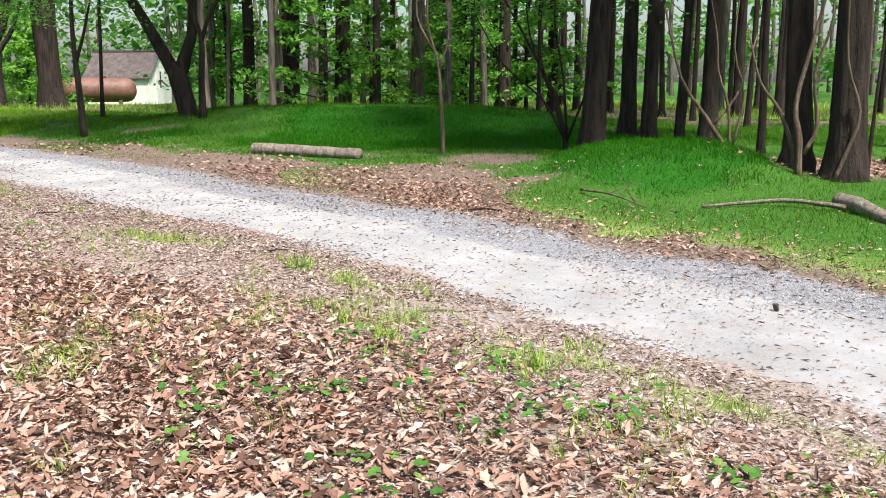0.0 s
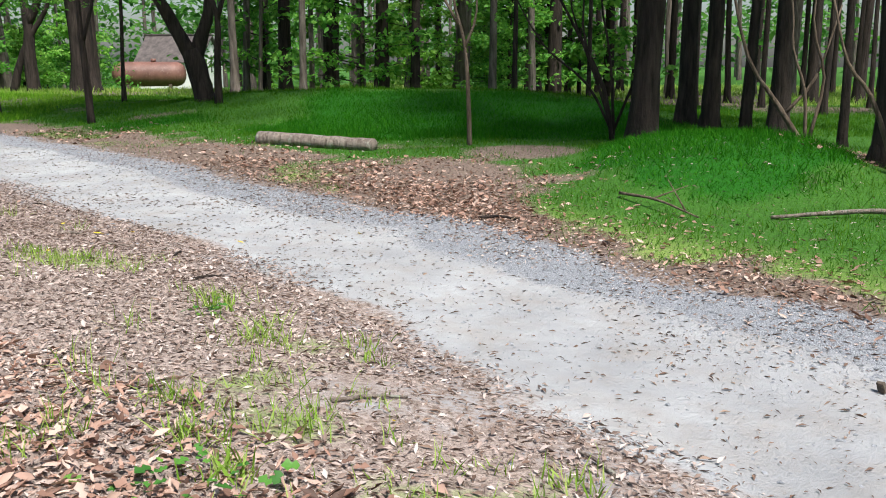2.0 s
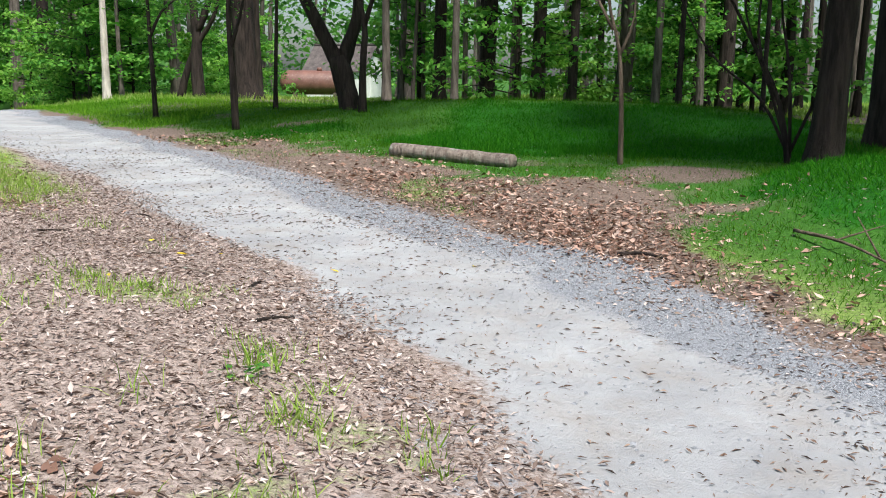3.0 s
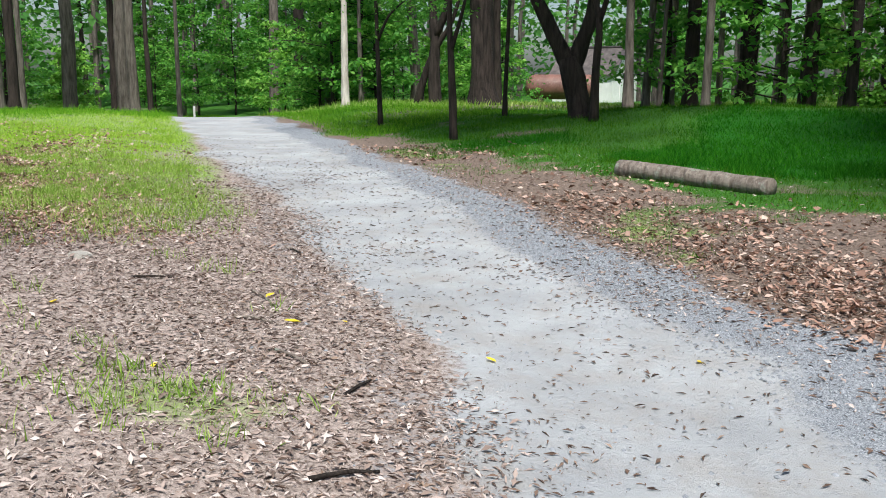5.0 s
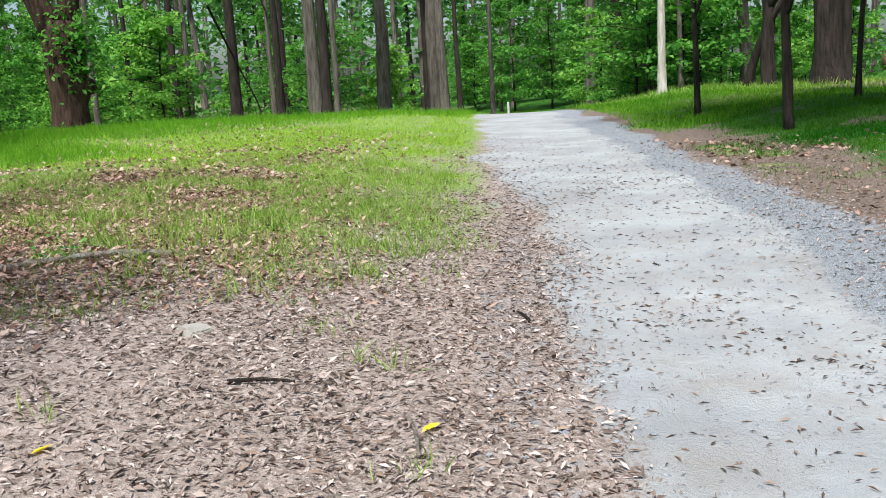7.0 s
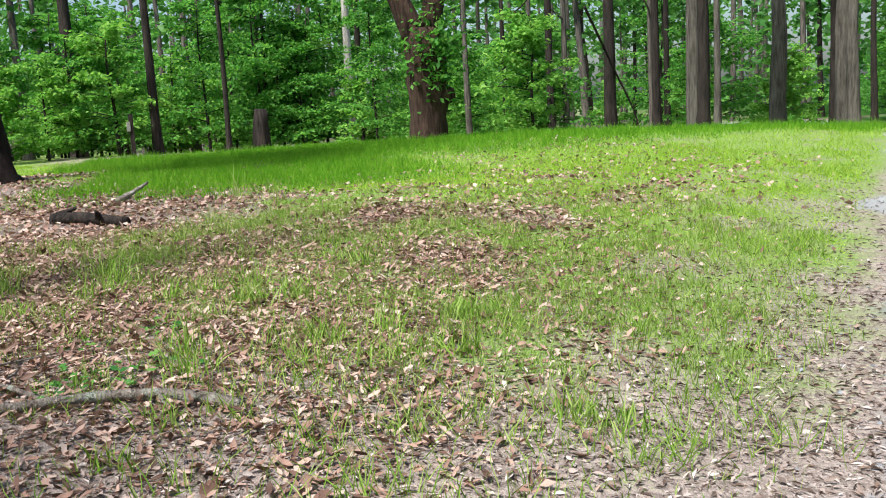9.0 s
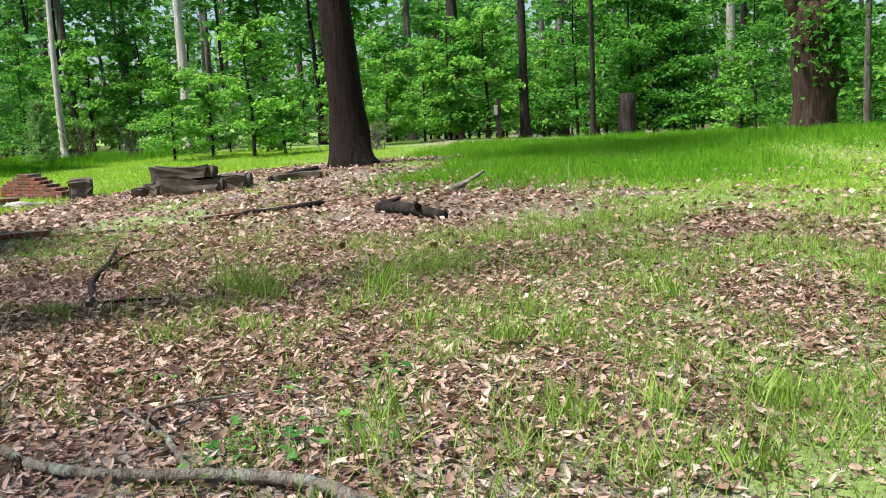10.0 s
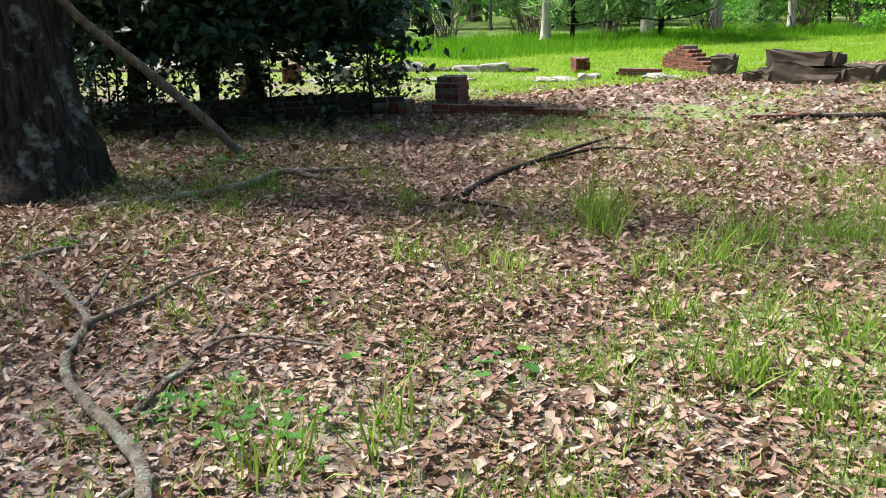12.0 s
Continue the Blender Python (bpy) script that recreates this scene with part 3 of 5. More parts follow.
# the wood goes on around the clearing
rs = np.random.RandomState(77)
tries = 0
while len(placed) < 215 and tries < 9000:
    tries += 1
    x, y = rs.uniform(-85, 45), rs.uniform(-55, 85)
    d = abs(float(line_distance(x, y, ROAD)))
    inside = (-37 < x < -11 and 4 < y < 33 and y < 22 - 0.5 * (x + 11)) or (-30 < x < -9 and -10 < y < 5) or (-14 < x < 12 and -8 < y < 29) or (-22 < x < 46 and 52 < y < 72)
    inside = inside or (-32 < x < 14 and -26 < y < 6) or (-50 < x < -34 and -8 < y < 28) or (-36 < x < -8 and 15 < y < 33) or math.hypot(x, y - 8) < 15 or (-47 < x < -22 and -21 < y < 4)
    if d < 4.5 or inside or tank_lane(x, y) or min(math.hypot(x - a, y - b) for a, b in placed) < 2.3:
        continue
    placed.append((x, y))
    seed += 1
    tall_tree(x, y, 0.09 + 0.2 * rs.rand() ** 1.5, seed, (BARK, BARK_GREY, BARK_GREY, BARK)[seed % 4], tuple(rs.randn(2) * 0.025), limbs=1, spread_=0.6 if x > -12 and y > 18 else 1.0)

# more trunks standing close together in the east wood
rs = np.random.RandomState(78)
tries, thick = 0, 0
while thick < 34 and tries < 4000:
    tries += 1
    x, y = rs.uniform(-10, 19), rs.uniform(31, 51)
    if min(math.hypot(x - a, y - b) for a, b in placed) < 1.4:
        continue
    placed.append((x, y))
    seed, thick = seed + 1, thick + 1
    tall_tree(x, y, 0.08 + 0.15 * rs.rand(), seed, (BARK_GREY, BARK)[seed % 2], tuple(rs.randn(2) * 0.02), limbs=1, spread_=0.6)

# dark leaning tree on the leafy rise
tall_tree(-22.85, 7.75, 0.36, 501, BARK_RED, (0.002, -0.05), label="tall dark-barked tree leaning on a leaf-covered rise", flare=1.5)

# old oak beside the fallen branches
oak = anchor("oak_tree", -8.35, 6.55, ground_z(-8.35, 6.55), 0, "massive old oak with furrowed bark and lichen at its foot", "tree")
child("trunk", trunk_mesh(502, 0.52, 15, (-0.01, -0.02), 1.5, BARK_OAK, 28), oak)
# unseen crown, shifted off the trunk so its shade falls by the holly
c = child("crown", CROWNS[1], oak)
c.matrix_basis = Matrix.LocRotScale((1.6, -4.6, 8.0), Euler((0, 0, 1)), (0.7, 0.7, 0.6))
# second unseen crown, added only to shade the litter north of the oak
c = child("crown", CROWNS[0], oak)
c.matrix_basis = Matrix.LocRotScale((4.7, -1.6, 7.6), Euler((0, 0, 3)), (0.5, 0.5, 0.45))

# broad ivy-hung tree with two limbs
ivy = anchor("ivy_tree", -31.9, 18.6, ground_z(-31.9, 18.6), 0, "broad forked tree with a burl and ivy on its trunk", "tree")
child("trunk", tube_mesh("trunk", [tube(bend(((0, 0, -0.3), (0, 0, 0.1), (0.02, 0.05, 1.2), (0.05, 0, 2.4), (0.05, 0.0, 3.5)), 3), [0.78, 0.72, 0.66, 0.62, 0.6, 0.58, 0.58, 0.6, 0.62, 0.62, 0.62, 0.58, 0.5], 16, 0.2, 5)], BARK_IVY), ivy)
for k, (dx, dy) in enumerate(((-0.3, -1.5), (0.2, 0.9))):
    pts = bend(((0, dy * 0.12, 3.1), (dx * 0.5, dy * 0.45, 4.4), (dx, dy, 6.5), (dx * 1.6, dy * 1.5, 10.0)), 3)
    child("limb", tube_mesh("limb", [tube(pts, [0.42 - 0.03 * i for i in range(len(pts))], 10, 0.15, k)], BARK_IVY), ivy)
bm = bmesh.new()
bmesh.ops.create_icosphere(bm, subdivisions=3, radius=0.34)
for v in bm.verts:
    v.co = v.co * (1 + 0.25 * noise.noise(v.co * 5)) + Vector((0.2, 0.5, 1.45))
part("burl", bm, BARK_IVY, ivy, "round woody burl")
rs = np.random.RandomState(9)
p = rs.randn(900, 3) * (0.25, 0.42, 0.65) + (0.5, 0.25, 2.7)
child("ivy", array_mesh("ivy", *leaf_cloud(rs, p, 0.2, 0.7), MAPLE), ivy, "green climbing ivy leaves")
c = child("crown", CROWNS[2], ivy)
c.matrix_basis = Matrix.LocRotScale((0, 0, 7.0), Euler((0, 0, 2)), (1.4, 1.4, 0.9))

# forked tree and the thin one before it, on the bank
fork = anchor("forked_tree", -7.1, 24.65, ground_z(-7.1, 24.65), 0, "dark tree forked low into two leaning limbs", "tree")
child("trunk", tube_mesh("trunk", [tube(bend(((0.1, 0, -0.3), (0.05, 0, 0.0), (-0.05, 0, 0.5), (-0.25, -0.05, 1.2)), 3), [0.42, 0.36, 0.3, 0.27, 0.25, 0.25, 0.24, 0.24, 0.24, 0.24], 12, 0.2, 3)], BARK), fork)
for k, chain in enumerate((((-0.2, -0.05, 1.0), (-0.55, -0.15, 1.7), (-1.0, -0.3, 2.6), (-1.45, -0.45, 3.5), (-1.9, -0.6, 5.5), (-2.1, -0.6, 8)),
                           ((-0.15, 0, 0.95), (0.0, 0.05, 1.5), (0.2, 0.1, 2.1), (0.25, 0.15, 3.0), (0.5, 0.2, 4.5), (0.7, 0.2, 8)))):
    pts = bend(chain, 3)
    child("limb", tube_mesh("limb", [tube(pts, [0.19 - 0.009 * i for i in range(len(pts))], 10, 0.15, k)], BARK), fork)
c = child("crown", CROWNS[3], fork)
c.matrix_basis = Matrix.LocRotScale((-0.6, 0, 4.8), Euler((0, 0, 2)), (0.9, 0.9, 0.7))
# two further crowns above the view, added to cast shade on the bank
c = child("crown", CROWNS[1], fork)
c.matrix_basis = Matrix.LocRotScale((2.6, -3.4, 6.2), Euler((0, 0, 0.6)), (1.15, 1.15, 0.6))
c = child("crown", CROWNS[2], fork)
c.matrix_basis = Matrix.LocRotScale((-2.4, -1.6, 6.6), Euler((0, 0, 1.6)), (1.05, 1.05, 0.6))


def thin_tree(x, y, r, chains, label, mat=BARK, leaves=0, seed=1, name="young_tree"):
    tree = anchor(name, x, y, ground_z(x, y), 0, label, "tree")
    for k, chain in enumerate(chains):
        pts = bend(chain, 3)
        n = len(pts)
        child("stem" if k == 0 else "branch", tube_mesh("stem", [tube(pts, [r * (1 if k == 0 else 0.6) * (1.25 if i == 0 and k == 0 else 1 - 0.75 * i / n) for i in range(n)], 8, 0.2, seed + k)], mat), tree)
    if leaves:
        rs = np.random.RandomState(seed)
        tip = np.array([chain[-1] for chain in chains])
        c = tip[rs.randint(len(tip), size=leaves // 12)] + rs.randn(leaves // 12, 3) * (0.7, 0.7, 0.3)
        p = np.repeat(c, 12, 0) + rs.randn(leaves // 12 * 12, 3) * (0.22, 0.22, 0.08)
        child("crown", array_mesh("crown", *leaf_cloud(rs, p, 0.12, 0.4), MAPLE), tree)
    return tree


thin_tree(-6.5, 24.0, 0.1, (((0, 0, -0.2), (0.02, 0, 1.0), (0.05, 0, 2.0), (-0.25, 0.1, 2.9), (-0.5, 0.1, 4.5)), ((0.05, 0, 1.9), (0.35, 0, 2.7), (0.9, 0.1, 3.4), (1.6, 0.1, 4.2))), "thin dark tree forking in two above the grass", leaves=900)
thin_tree(-9.25, 23.15, 0.09, (((0, 0, -0.2), (-0.05, 0, 1.2), (-0.12, 0, 2.4), (-0.1, 0, 3.6), (-0.2, 0, 6.0)), ((-0.1, 0, 1.8), (0.15, 0, 2.5), (0.35, 0.1, 3.4))), "thin dark sapling leaning on the grassy bank", leaves=1000, seed=4)
thin_tree(-13.85, 27.05, 0.08, (((0, 0, -0.2), (-0.05, 0, 1.2), (-0.1, 0, 2.6), (-0.15, 0, 4.0), (-0.2, 0, 6.0)), ((-0.1, 0, 2.2), (0.3, 0, 2.9), (0.8, 0.1, 3.3))), "thin dark sapling with light green leaves", leaves=1500, seed=8)
thin_tree(-19.3, 38.4, 0.3, (((0.2, 0, -0.3), (0.1, 0, 1.2), (0.15, 0, 2.4), (0.05, 0, 4.0), (0.2, 0, 7.5)), ((-0.75, 0, -0.2), (-0.35, 0, 1.1), (0.2, 0, 2.2), (0.9, 0.1, 3.3), (1.5, 0.1, 5.0)), ((0.1, 0, 2.6), (0.7, 0, 3.8), (0.9, 0, 6.0))), "dark leaning twin-stemmed tree forking low at the wood edge", BARK, 1500, 41, "forked_tree")
thin_tree(-0.15, 18.3, 0.046, (((0, 0, -0.2), (-0.03, 0, 0.8), (-0.1, 0, 1.7), (-0.3, 0, 2.5), (-0.25, 0, 3.4)), ((-0.1, 0, 1.6), (0.1, 0, 2.2), (0.05, 0, 3.0)), ((-0.2, 0, 2.0), (-0.5, 0.05, 2.6), (-0.45, 0, 3.3))), "dead grey-brown sapling with bare twigs", BARK_VINE, seed=12, name="dead_sapling")
thin_tree(2.35, 19.3, 0.05, (((0, 0, -0.2), (-0.2, 0, 0.9), (-0.75, 0, 2.0), (-1.5, 0, 3.3)), ((0, 0, 0.1), (-0.35, 0, 1.1), (-0.8, 0, 2.3), (-0.9, 0, 3.6)), ((0, 0, 0.1), (-0.1, 0, 1.4), (-0.3, 0.1, 2.6), (-0.2, 0.1, 4)),
                              ((0, 0, 0.1), (-0.5, 0.1, 1.0), (-1.3, 0.1, 1.7), (-2.0, 0.1, 2.9)), ((0, 0, 0.2), (0.5, 0, 1.6), (0.8, 0, 3.2)), ((-0.3, 0, 1.0), (-0.6, 0, 2.0), (-0.5, 0, 3.3))), "dark many-stemmed shrub with fanning bare stems", BARK, 1200, 17, "many_stemmed_shrub")
thin_tree(4.7, 16.3, 0.045, (((0.1, 0, -0.1), (-0.3, 0, 0.5), (-0.75, 0.1, 1.2), (-1.05, 0.2, 2.4)), ((0.1, 0, -0.05), (0.05, 0, 0.7), (-0.15, 0, 1.3), (-0.2, 0, 1.9), (-0.45, 0, 3.0)), ((0.15, 0, 0), (0.3, 0, 0.9), (0.1, 0, 1.7), (0.2, 0, 3.2)), ((-0.2, 0, 0.4), (0.2, 0.05, 0.9), (0.5, 0.1, 1.9))), "pale crooked vine-like stems rising from one root", BARK_VINE, 0, 23, "crooked_shrub")
thin_tree(5.05, 13.6, 0.056, (((0, 0, -0.1), (-0.02, 0, 0.5), (-0.1, 0, 1.0), (0.05, -0.05, 1.8), (0.25, -0.1, 2.8)), ((0.05, 0, 0.3), (0.2, -0.05, 0.7), (0.1, -0.1, 1.4), (0.3, -0.1, 2.2), (0.2, -0.1, 3.0)), ((0.45, -0.1, -0.1), (0.6, -0.15, 0.35), (0.72, -0.2, 0.9), (0.5, -0.2, 1.6), (0.45, -0.2, 2.8)), ((0, 0, 0.1), (-0.25, 0.2, 0.9), (-0.55, 0.2, 1.3), (-0.75, 0.3, 2.1))), "thick twisting pale vines climbing beside dark trunks", BARK_VINE, 0, 29, "climbing_vine")
thin_tree(6.35, 14.4, 0.035, (((0, 0, -0.1), (0.05, 0, 1.0), (0.1, 0, 2.0), (0.2, 0, 3.5)),), "thin dark sapling beside a dark trunk", BARK, 300, 31)
thin_tree(7.2, 15.0, 0.052, (((0, 0, -0.1), (0.25, 0, 0.7), (0.5, 0, 1.6), (0.55, 0, 3.2)),), "leaning pale vine against a trunk", BARK_VINE, 0, 37, "climbing_vine")


# ---- leafy understory ----
def maple_meshes(seed, tall, reach, layers, per, size, mat):
    """Stem and level sprays of leaves, for a young broad-leaved tree."""
    rs = np.random.RandomState(seed)
    tubes = [tube(bend(((0, 0, -0.3), (0.05, 0.02, tall * 0.35), (-0.05, 0.1, tall * 0.7), (0, 0, tall)), 3), [0.075 - 0.0065 * i for i in range(10)], 7, 0.15, seed)]
    places = []
    for k in range(layers):
        h = tall * (0.08 + 0.92 * (k + rs.rand()) / layers)
        a, far = rs.rand() * 6.28, reach * (1.05 - 0.6 * h / tall) * (0.6 + 0.6 * rs.rand())
        tip = Vector((math.cos(a) * far, math.sin(a) * far, h + 0.12 * far))
        tubes.append(tube(bend(((0, 0, h), tip * 0.5 + Vector((0, 0, h * 0.5 + 0.1)), tip), 1), [0.022, 0.014, 0.006], 4, 0, k, False))
        s = rs.rand(per) ** 0.6
        side = rs.randn(per) * 0.3 * far * (0.25 + s * 0.6)
        places.append(np.stack((math.cos(a) * far * s * 1.12 - math.sin(a) * side, math.sin(a) * far * s * 1.12 + math.cos(a) * side, h + 0.14 * far * s - 0.16 * np.abs(side) + rs.randn(per) * 0.07), -1))
    return tube_mesh("stem", tubes[:1], BARK), tube_mesh("branch_mass", tubes[1:], BARK), array_mesh("crown", *leaf_cloud(rs, np.concatenate(places), size, 0.62), mat)


# shapes 0 and 3 take the leaf colour lightened as if sunlit
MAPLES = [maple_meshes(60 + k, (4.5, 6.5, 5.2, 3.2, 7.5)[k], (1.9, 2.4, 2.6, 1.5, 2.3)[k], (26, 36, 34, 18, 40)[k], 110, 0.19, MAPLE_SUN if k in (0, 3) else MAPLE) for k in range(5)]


def young_maple(x, y, k, turn, s):
    tree = anchor("young_maple", x, y, ground_z(x, y), turn, "young broad-leaved tree with level sprays of bright green leaves", "tree", "understory trees")
    for name, me in zip(("stem", "branch_mass", "crown"), MAPLES[k]):
        ob = child(name, me, tree)
        ob.scale = (s, s, s)
        if name == "branch_mass":
            tagged(ob, kind="stuff")
    return tree


rs = np.random.RandomState(5)
edge = []
for k in range(56):            # west edge of the clearing
    edge.append((rs.uniform(-63, -46), rs.uniform(0, 30)))
for k in range(4):
    edge.append((rs.uniform(-45, -40), rs.uniform(5, 26)))
for k in range(52):            # behind the ruin and the pale pines
    edge.append((rs.uniform(-64, -38), rs.uniform(-36, 3)))
for k in range(54):            # north, at the bend of the track
    edge.append((rs.uniform(-62, -14), rs.uniform(33, 66)))
for k in range(9):             # east wood, thinner
    edge.append((rs.uniform(-12, 3), rs.uniform(31, 50)))
for x, y in ((-24, 40), (-21, 43), (-26, 37), (-16, 43), (-13, 45), (-22, 46), (-10, 40), (-26, 44), (-30, 46), (-33, 50), (-37, 51), (-41, 53), (-29, 50), (-25, 48), (-45, 54), (-34, 46.5)):
    edge.append((x, y))
for i, (x, y) in enumerate(edge):
    if tank_lane(x, y) or abs(float(line_distance(x, y, ROAD))) < 4 or (-24 < x < -8 and 28 < y < 53) or (x > -64 and y < 3 and math.hypot(x + 6, y - 13) < 48) or (y < 32 and -60 < x < -20 and math.hypot(x + 3, y - 11) < 33):
        continue
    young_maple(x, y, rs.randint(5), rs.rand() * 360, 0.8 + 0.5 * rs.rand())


for i, (x, y) in enumerate(((-3.5, 36.0), (-9.5, 38.0), (1.5, 41.0))):
    young_maple(x, y, i % 5, i * 77, 1.0 + 0.3 * (i % 3))

# bushes at the lawn's far edge, sunlight put into their leaf colour
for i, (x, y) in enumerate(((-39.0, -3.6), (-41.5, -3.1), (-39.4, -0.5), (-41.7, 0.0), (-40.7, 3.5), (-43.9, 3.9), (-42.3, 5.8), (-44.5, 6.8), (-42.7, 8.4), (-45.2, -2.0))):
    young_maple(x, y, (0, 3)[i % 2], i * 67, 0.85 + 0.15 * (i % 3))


def pine_meshes(seed):
    rs = np.random.RandomState(seed)
    tubes = [tube(((0, 0, -0.2), (0.03, 0, 2), (0, 0, 4), (0, 0, 6.2)), (0.09, 0.07, 0.045, 0.015), 7)]
    places, turns, tilts = [], [], []
    for h in np.arange(0.6, 6.1, 0.42):
        for a in np.arange(0, 6.28, 1.05) + rs.rand() * 2:
            far = (2.1 - 0.28 * h) * (0.8 + 0.4 * rs.rand())
            tubes.append(tube(((0, 0, h), (math.cos(a) * far * 0.6, math.sin(a) * far * 0.6, h + 0.15), (math.cos(a) * far, math.sin(a) * far, h + 0.45)), (0.02, 0.014, 0.006), 4, 0, 0, False))
            s = 0.2 + 0.8 * rs.rand(34)
            places.append(np.stack((math.cos(a) * far * s, math.sin(a) * far * s, h + 0.2 * s + 0.25 * s * s), -1) + rs.randn(34, 3) * 0.05)
            turns.append(a - 1.57 + rs.randn(34) * 0.9)
            tilts.append(0.5 + rs.randn(34) * 0.5)
    p = np.concatenate(places)
    v, f = spread(((-0.07, 0, 0), (0.07, 0, 0), (0.04, 1, 0), (-0.04, 1, 0)), ((0, 1, 2), (0, 2, 3)), p, np.concatenate(turns), np.concatenate(tilts), rs.randn(len(p)) * 0.3, 0.34 + 0.26 * rs.rand(len(p)))
    return tube_mesh("stem", tubes[:1], BARK), tube_mesh("branch_mass", tubes[1:], BARK), array_mesh("crown", v, f, NEEDLE)


PINE = pine_meshes(3)
for x, y, s in ((-33.6, -9.6, 1.25), (-31.0, -11.5, 1.05), (-36.5, -15, 1.2), (-47.0, -4.5, 0.45), (-38.3, -8.8, 0.4)):
    tree = anchor("young_pine", x, y, ground_z(x, y), x * 40, "young pine with soft blue-green needles at the lawn edge", "tree", "young pines")
    for name, me in zip(("stem", "branch_mass", "crown"), PINE):
        ob = child(name, me, tree)
        ob.scale = (s, s, s)
        if name == "branch_mass":
            tagged(ob, kind="stuff")

# holly standing over the brick footing
holly = anchor("holly_tree", -11.5, 2.6, ground_z(-11.5, 2.6), 0, "dense dark evergreen holly overhanging a brick footing", "tree")
for k, chain in enumerate((((0, 0, -0.2), (0.05, 0, 1.2), (0, 0.1, 3), (0, 0, 6)), ((-0.9, -0.6, -0.2), (-0.85, -0.55, 1.0), (-0.6, 0.5, 3), (-0.4, 0.4, 5)), ((1.2, 0.8, -0.2), (1.15, 0.8, 0.9), (0.9, 0.7, 2.4), (0.7, 0.6, 4)))):
    pts = bend(chain, 3)
    child("trunk", tube_mesh("trunk", [tube(pts, [0.13 - 0.01 * i for i in range(len(pts))], 9, 0.2, k)], BARK), holly)
rs = np.random.RandomState(31)
n = 1750
hz = 0.9 + 0.5 * rs.rand(n) + 5.2 * rs.rand(n) ** 1.6
ha, hr = rs.rand(n) * 6.283, rs.rand(n) ** 0.5 * 2.5 * np.sqrt(np.clip(1 - (hz / 7.0) ** 2, 0.02, 1)) * (0.65 + 0.5 * rs.rand(n))
c = np.stack((np.cos(ha) * hr, np.sin(ha) * hr, hz), -1)
p = np.repeat(c, 36, 0) + rs.randn(len(c) * 36, 3) * (0.28, 0.28, 0.13)
child("crown", array_mesh("crown", *leaf_cloud(rs, p, 0.15, 0.7), HOLLY), holly)

copy_thing(holly, pose(-9.0, -0.6, ground_z(-9.0, -0.6), 0, 0, 70))


def sprout(x, y, tall, seed, n=260):
    rs = np.random.RandomState(seed)
    plant = anchor("holly_sprout", x, y, ground_z(x, y), rs.rand() * 360, "small dark-leaved holly sprout beside the footing", "shrub", "holly sprouts")
    tubes, places = [], []
    for k in range(7):
        h, a = tall * (0.1 + 0.12 * k), rs.rand() * 6.28
        tip = (math.cos(a) * 0.45, math.sin(a) * 0.45, h + 0.3)
        tubes.append(tube(((0, 0, h), tip), (0.008, 0.003), 5, 0, 0, False))
        s = rs.rand(n // 7)[:, None]
        places.append(np.array((0, 0, h)) * (1 - s) + np.array(tip) * s + rs.randn(n // 7, 3) * 0.07)
    tubes.append(tube(((0, 0, -0.05), (0.03, 0, tall * 0.5), (0, 0, tall)), (0.016, 0.011, 0.005), 6))
    child("stem", tube_mesh("stem", tubes[-1:], BARK), plant)
    for spray in tubes[:-1]:
        child("twig", tube_mesh("twig", [spray], BARK), plant)
    child("crown", array_mesh("crown", *leaf_cloud(rs, np.concatenate(places), 0.075, 0.7), HOLLY), plant)


for i, (x, y, h) in enumerate(((-12.6, 4.7, 1.5), (-12.9, 4.2, 0.8), (-11.4, 4.6, 0.9), (-10.2, 4.3, 1.2), (-9.5, 4.6, 1.1), (-13.2, 4.3, 0.6), (-11.9, 5.0, 0.7), (-10.7, 4.9, 0.8), (-10.9, 3.4, 1.3), (-10.2, 3.0, 1.2), (-9.9, 3.7, 1.0), (-10.9, 2.2, 1.3), (-10.4, 1.4, 1.4), (-9.8, 2.2, 1.2))):
    sprout(x, y, h, 70 + i)


# ---- brick ruin ----
def brick_mesh(mat=None):
    bm = bmesh.new()
    bmesh.ops.create_cube(bm, size=1)
    for v in bm.verts:
        v.co = Vector((v.co.x * 0.2, v.co.y * 0.097, v.co.z * 0.06))
    bmesh.ops.bevel(bm, geom=bm.edges[:], offset=0.006, segments=1, affect="EDGES")
    for v in bm.verts:
        v.co += Vector((noise.noise(v.co * 40), noise.noise(v.co * 40 + Vector((3, 1, 7))), noise.noise(v.co * 40 + Vector((9, 4, 2))))) * 0.003
    me = bpy.data.meshes.new("brick")
    bm.to_mesh(me)
    bm.free()
    me.materials.append(mat or BRICK)
    return me


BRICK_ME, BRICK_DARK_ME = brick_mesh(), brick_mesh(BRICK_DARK)


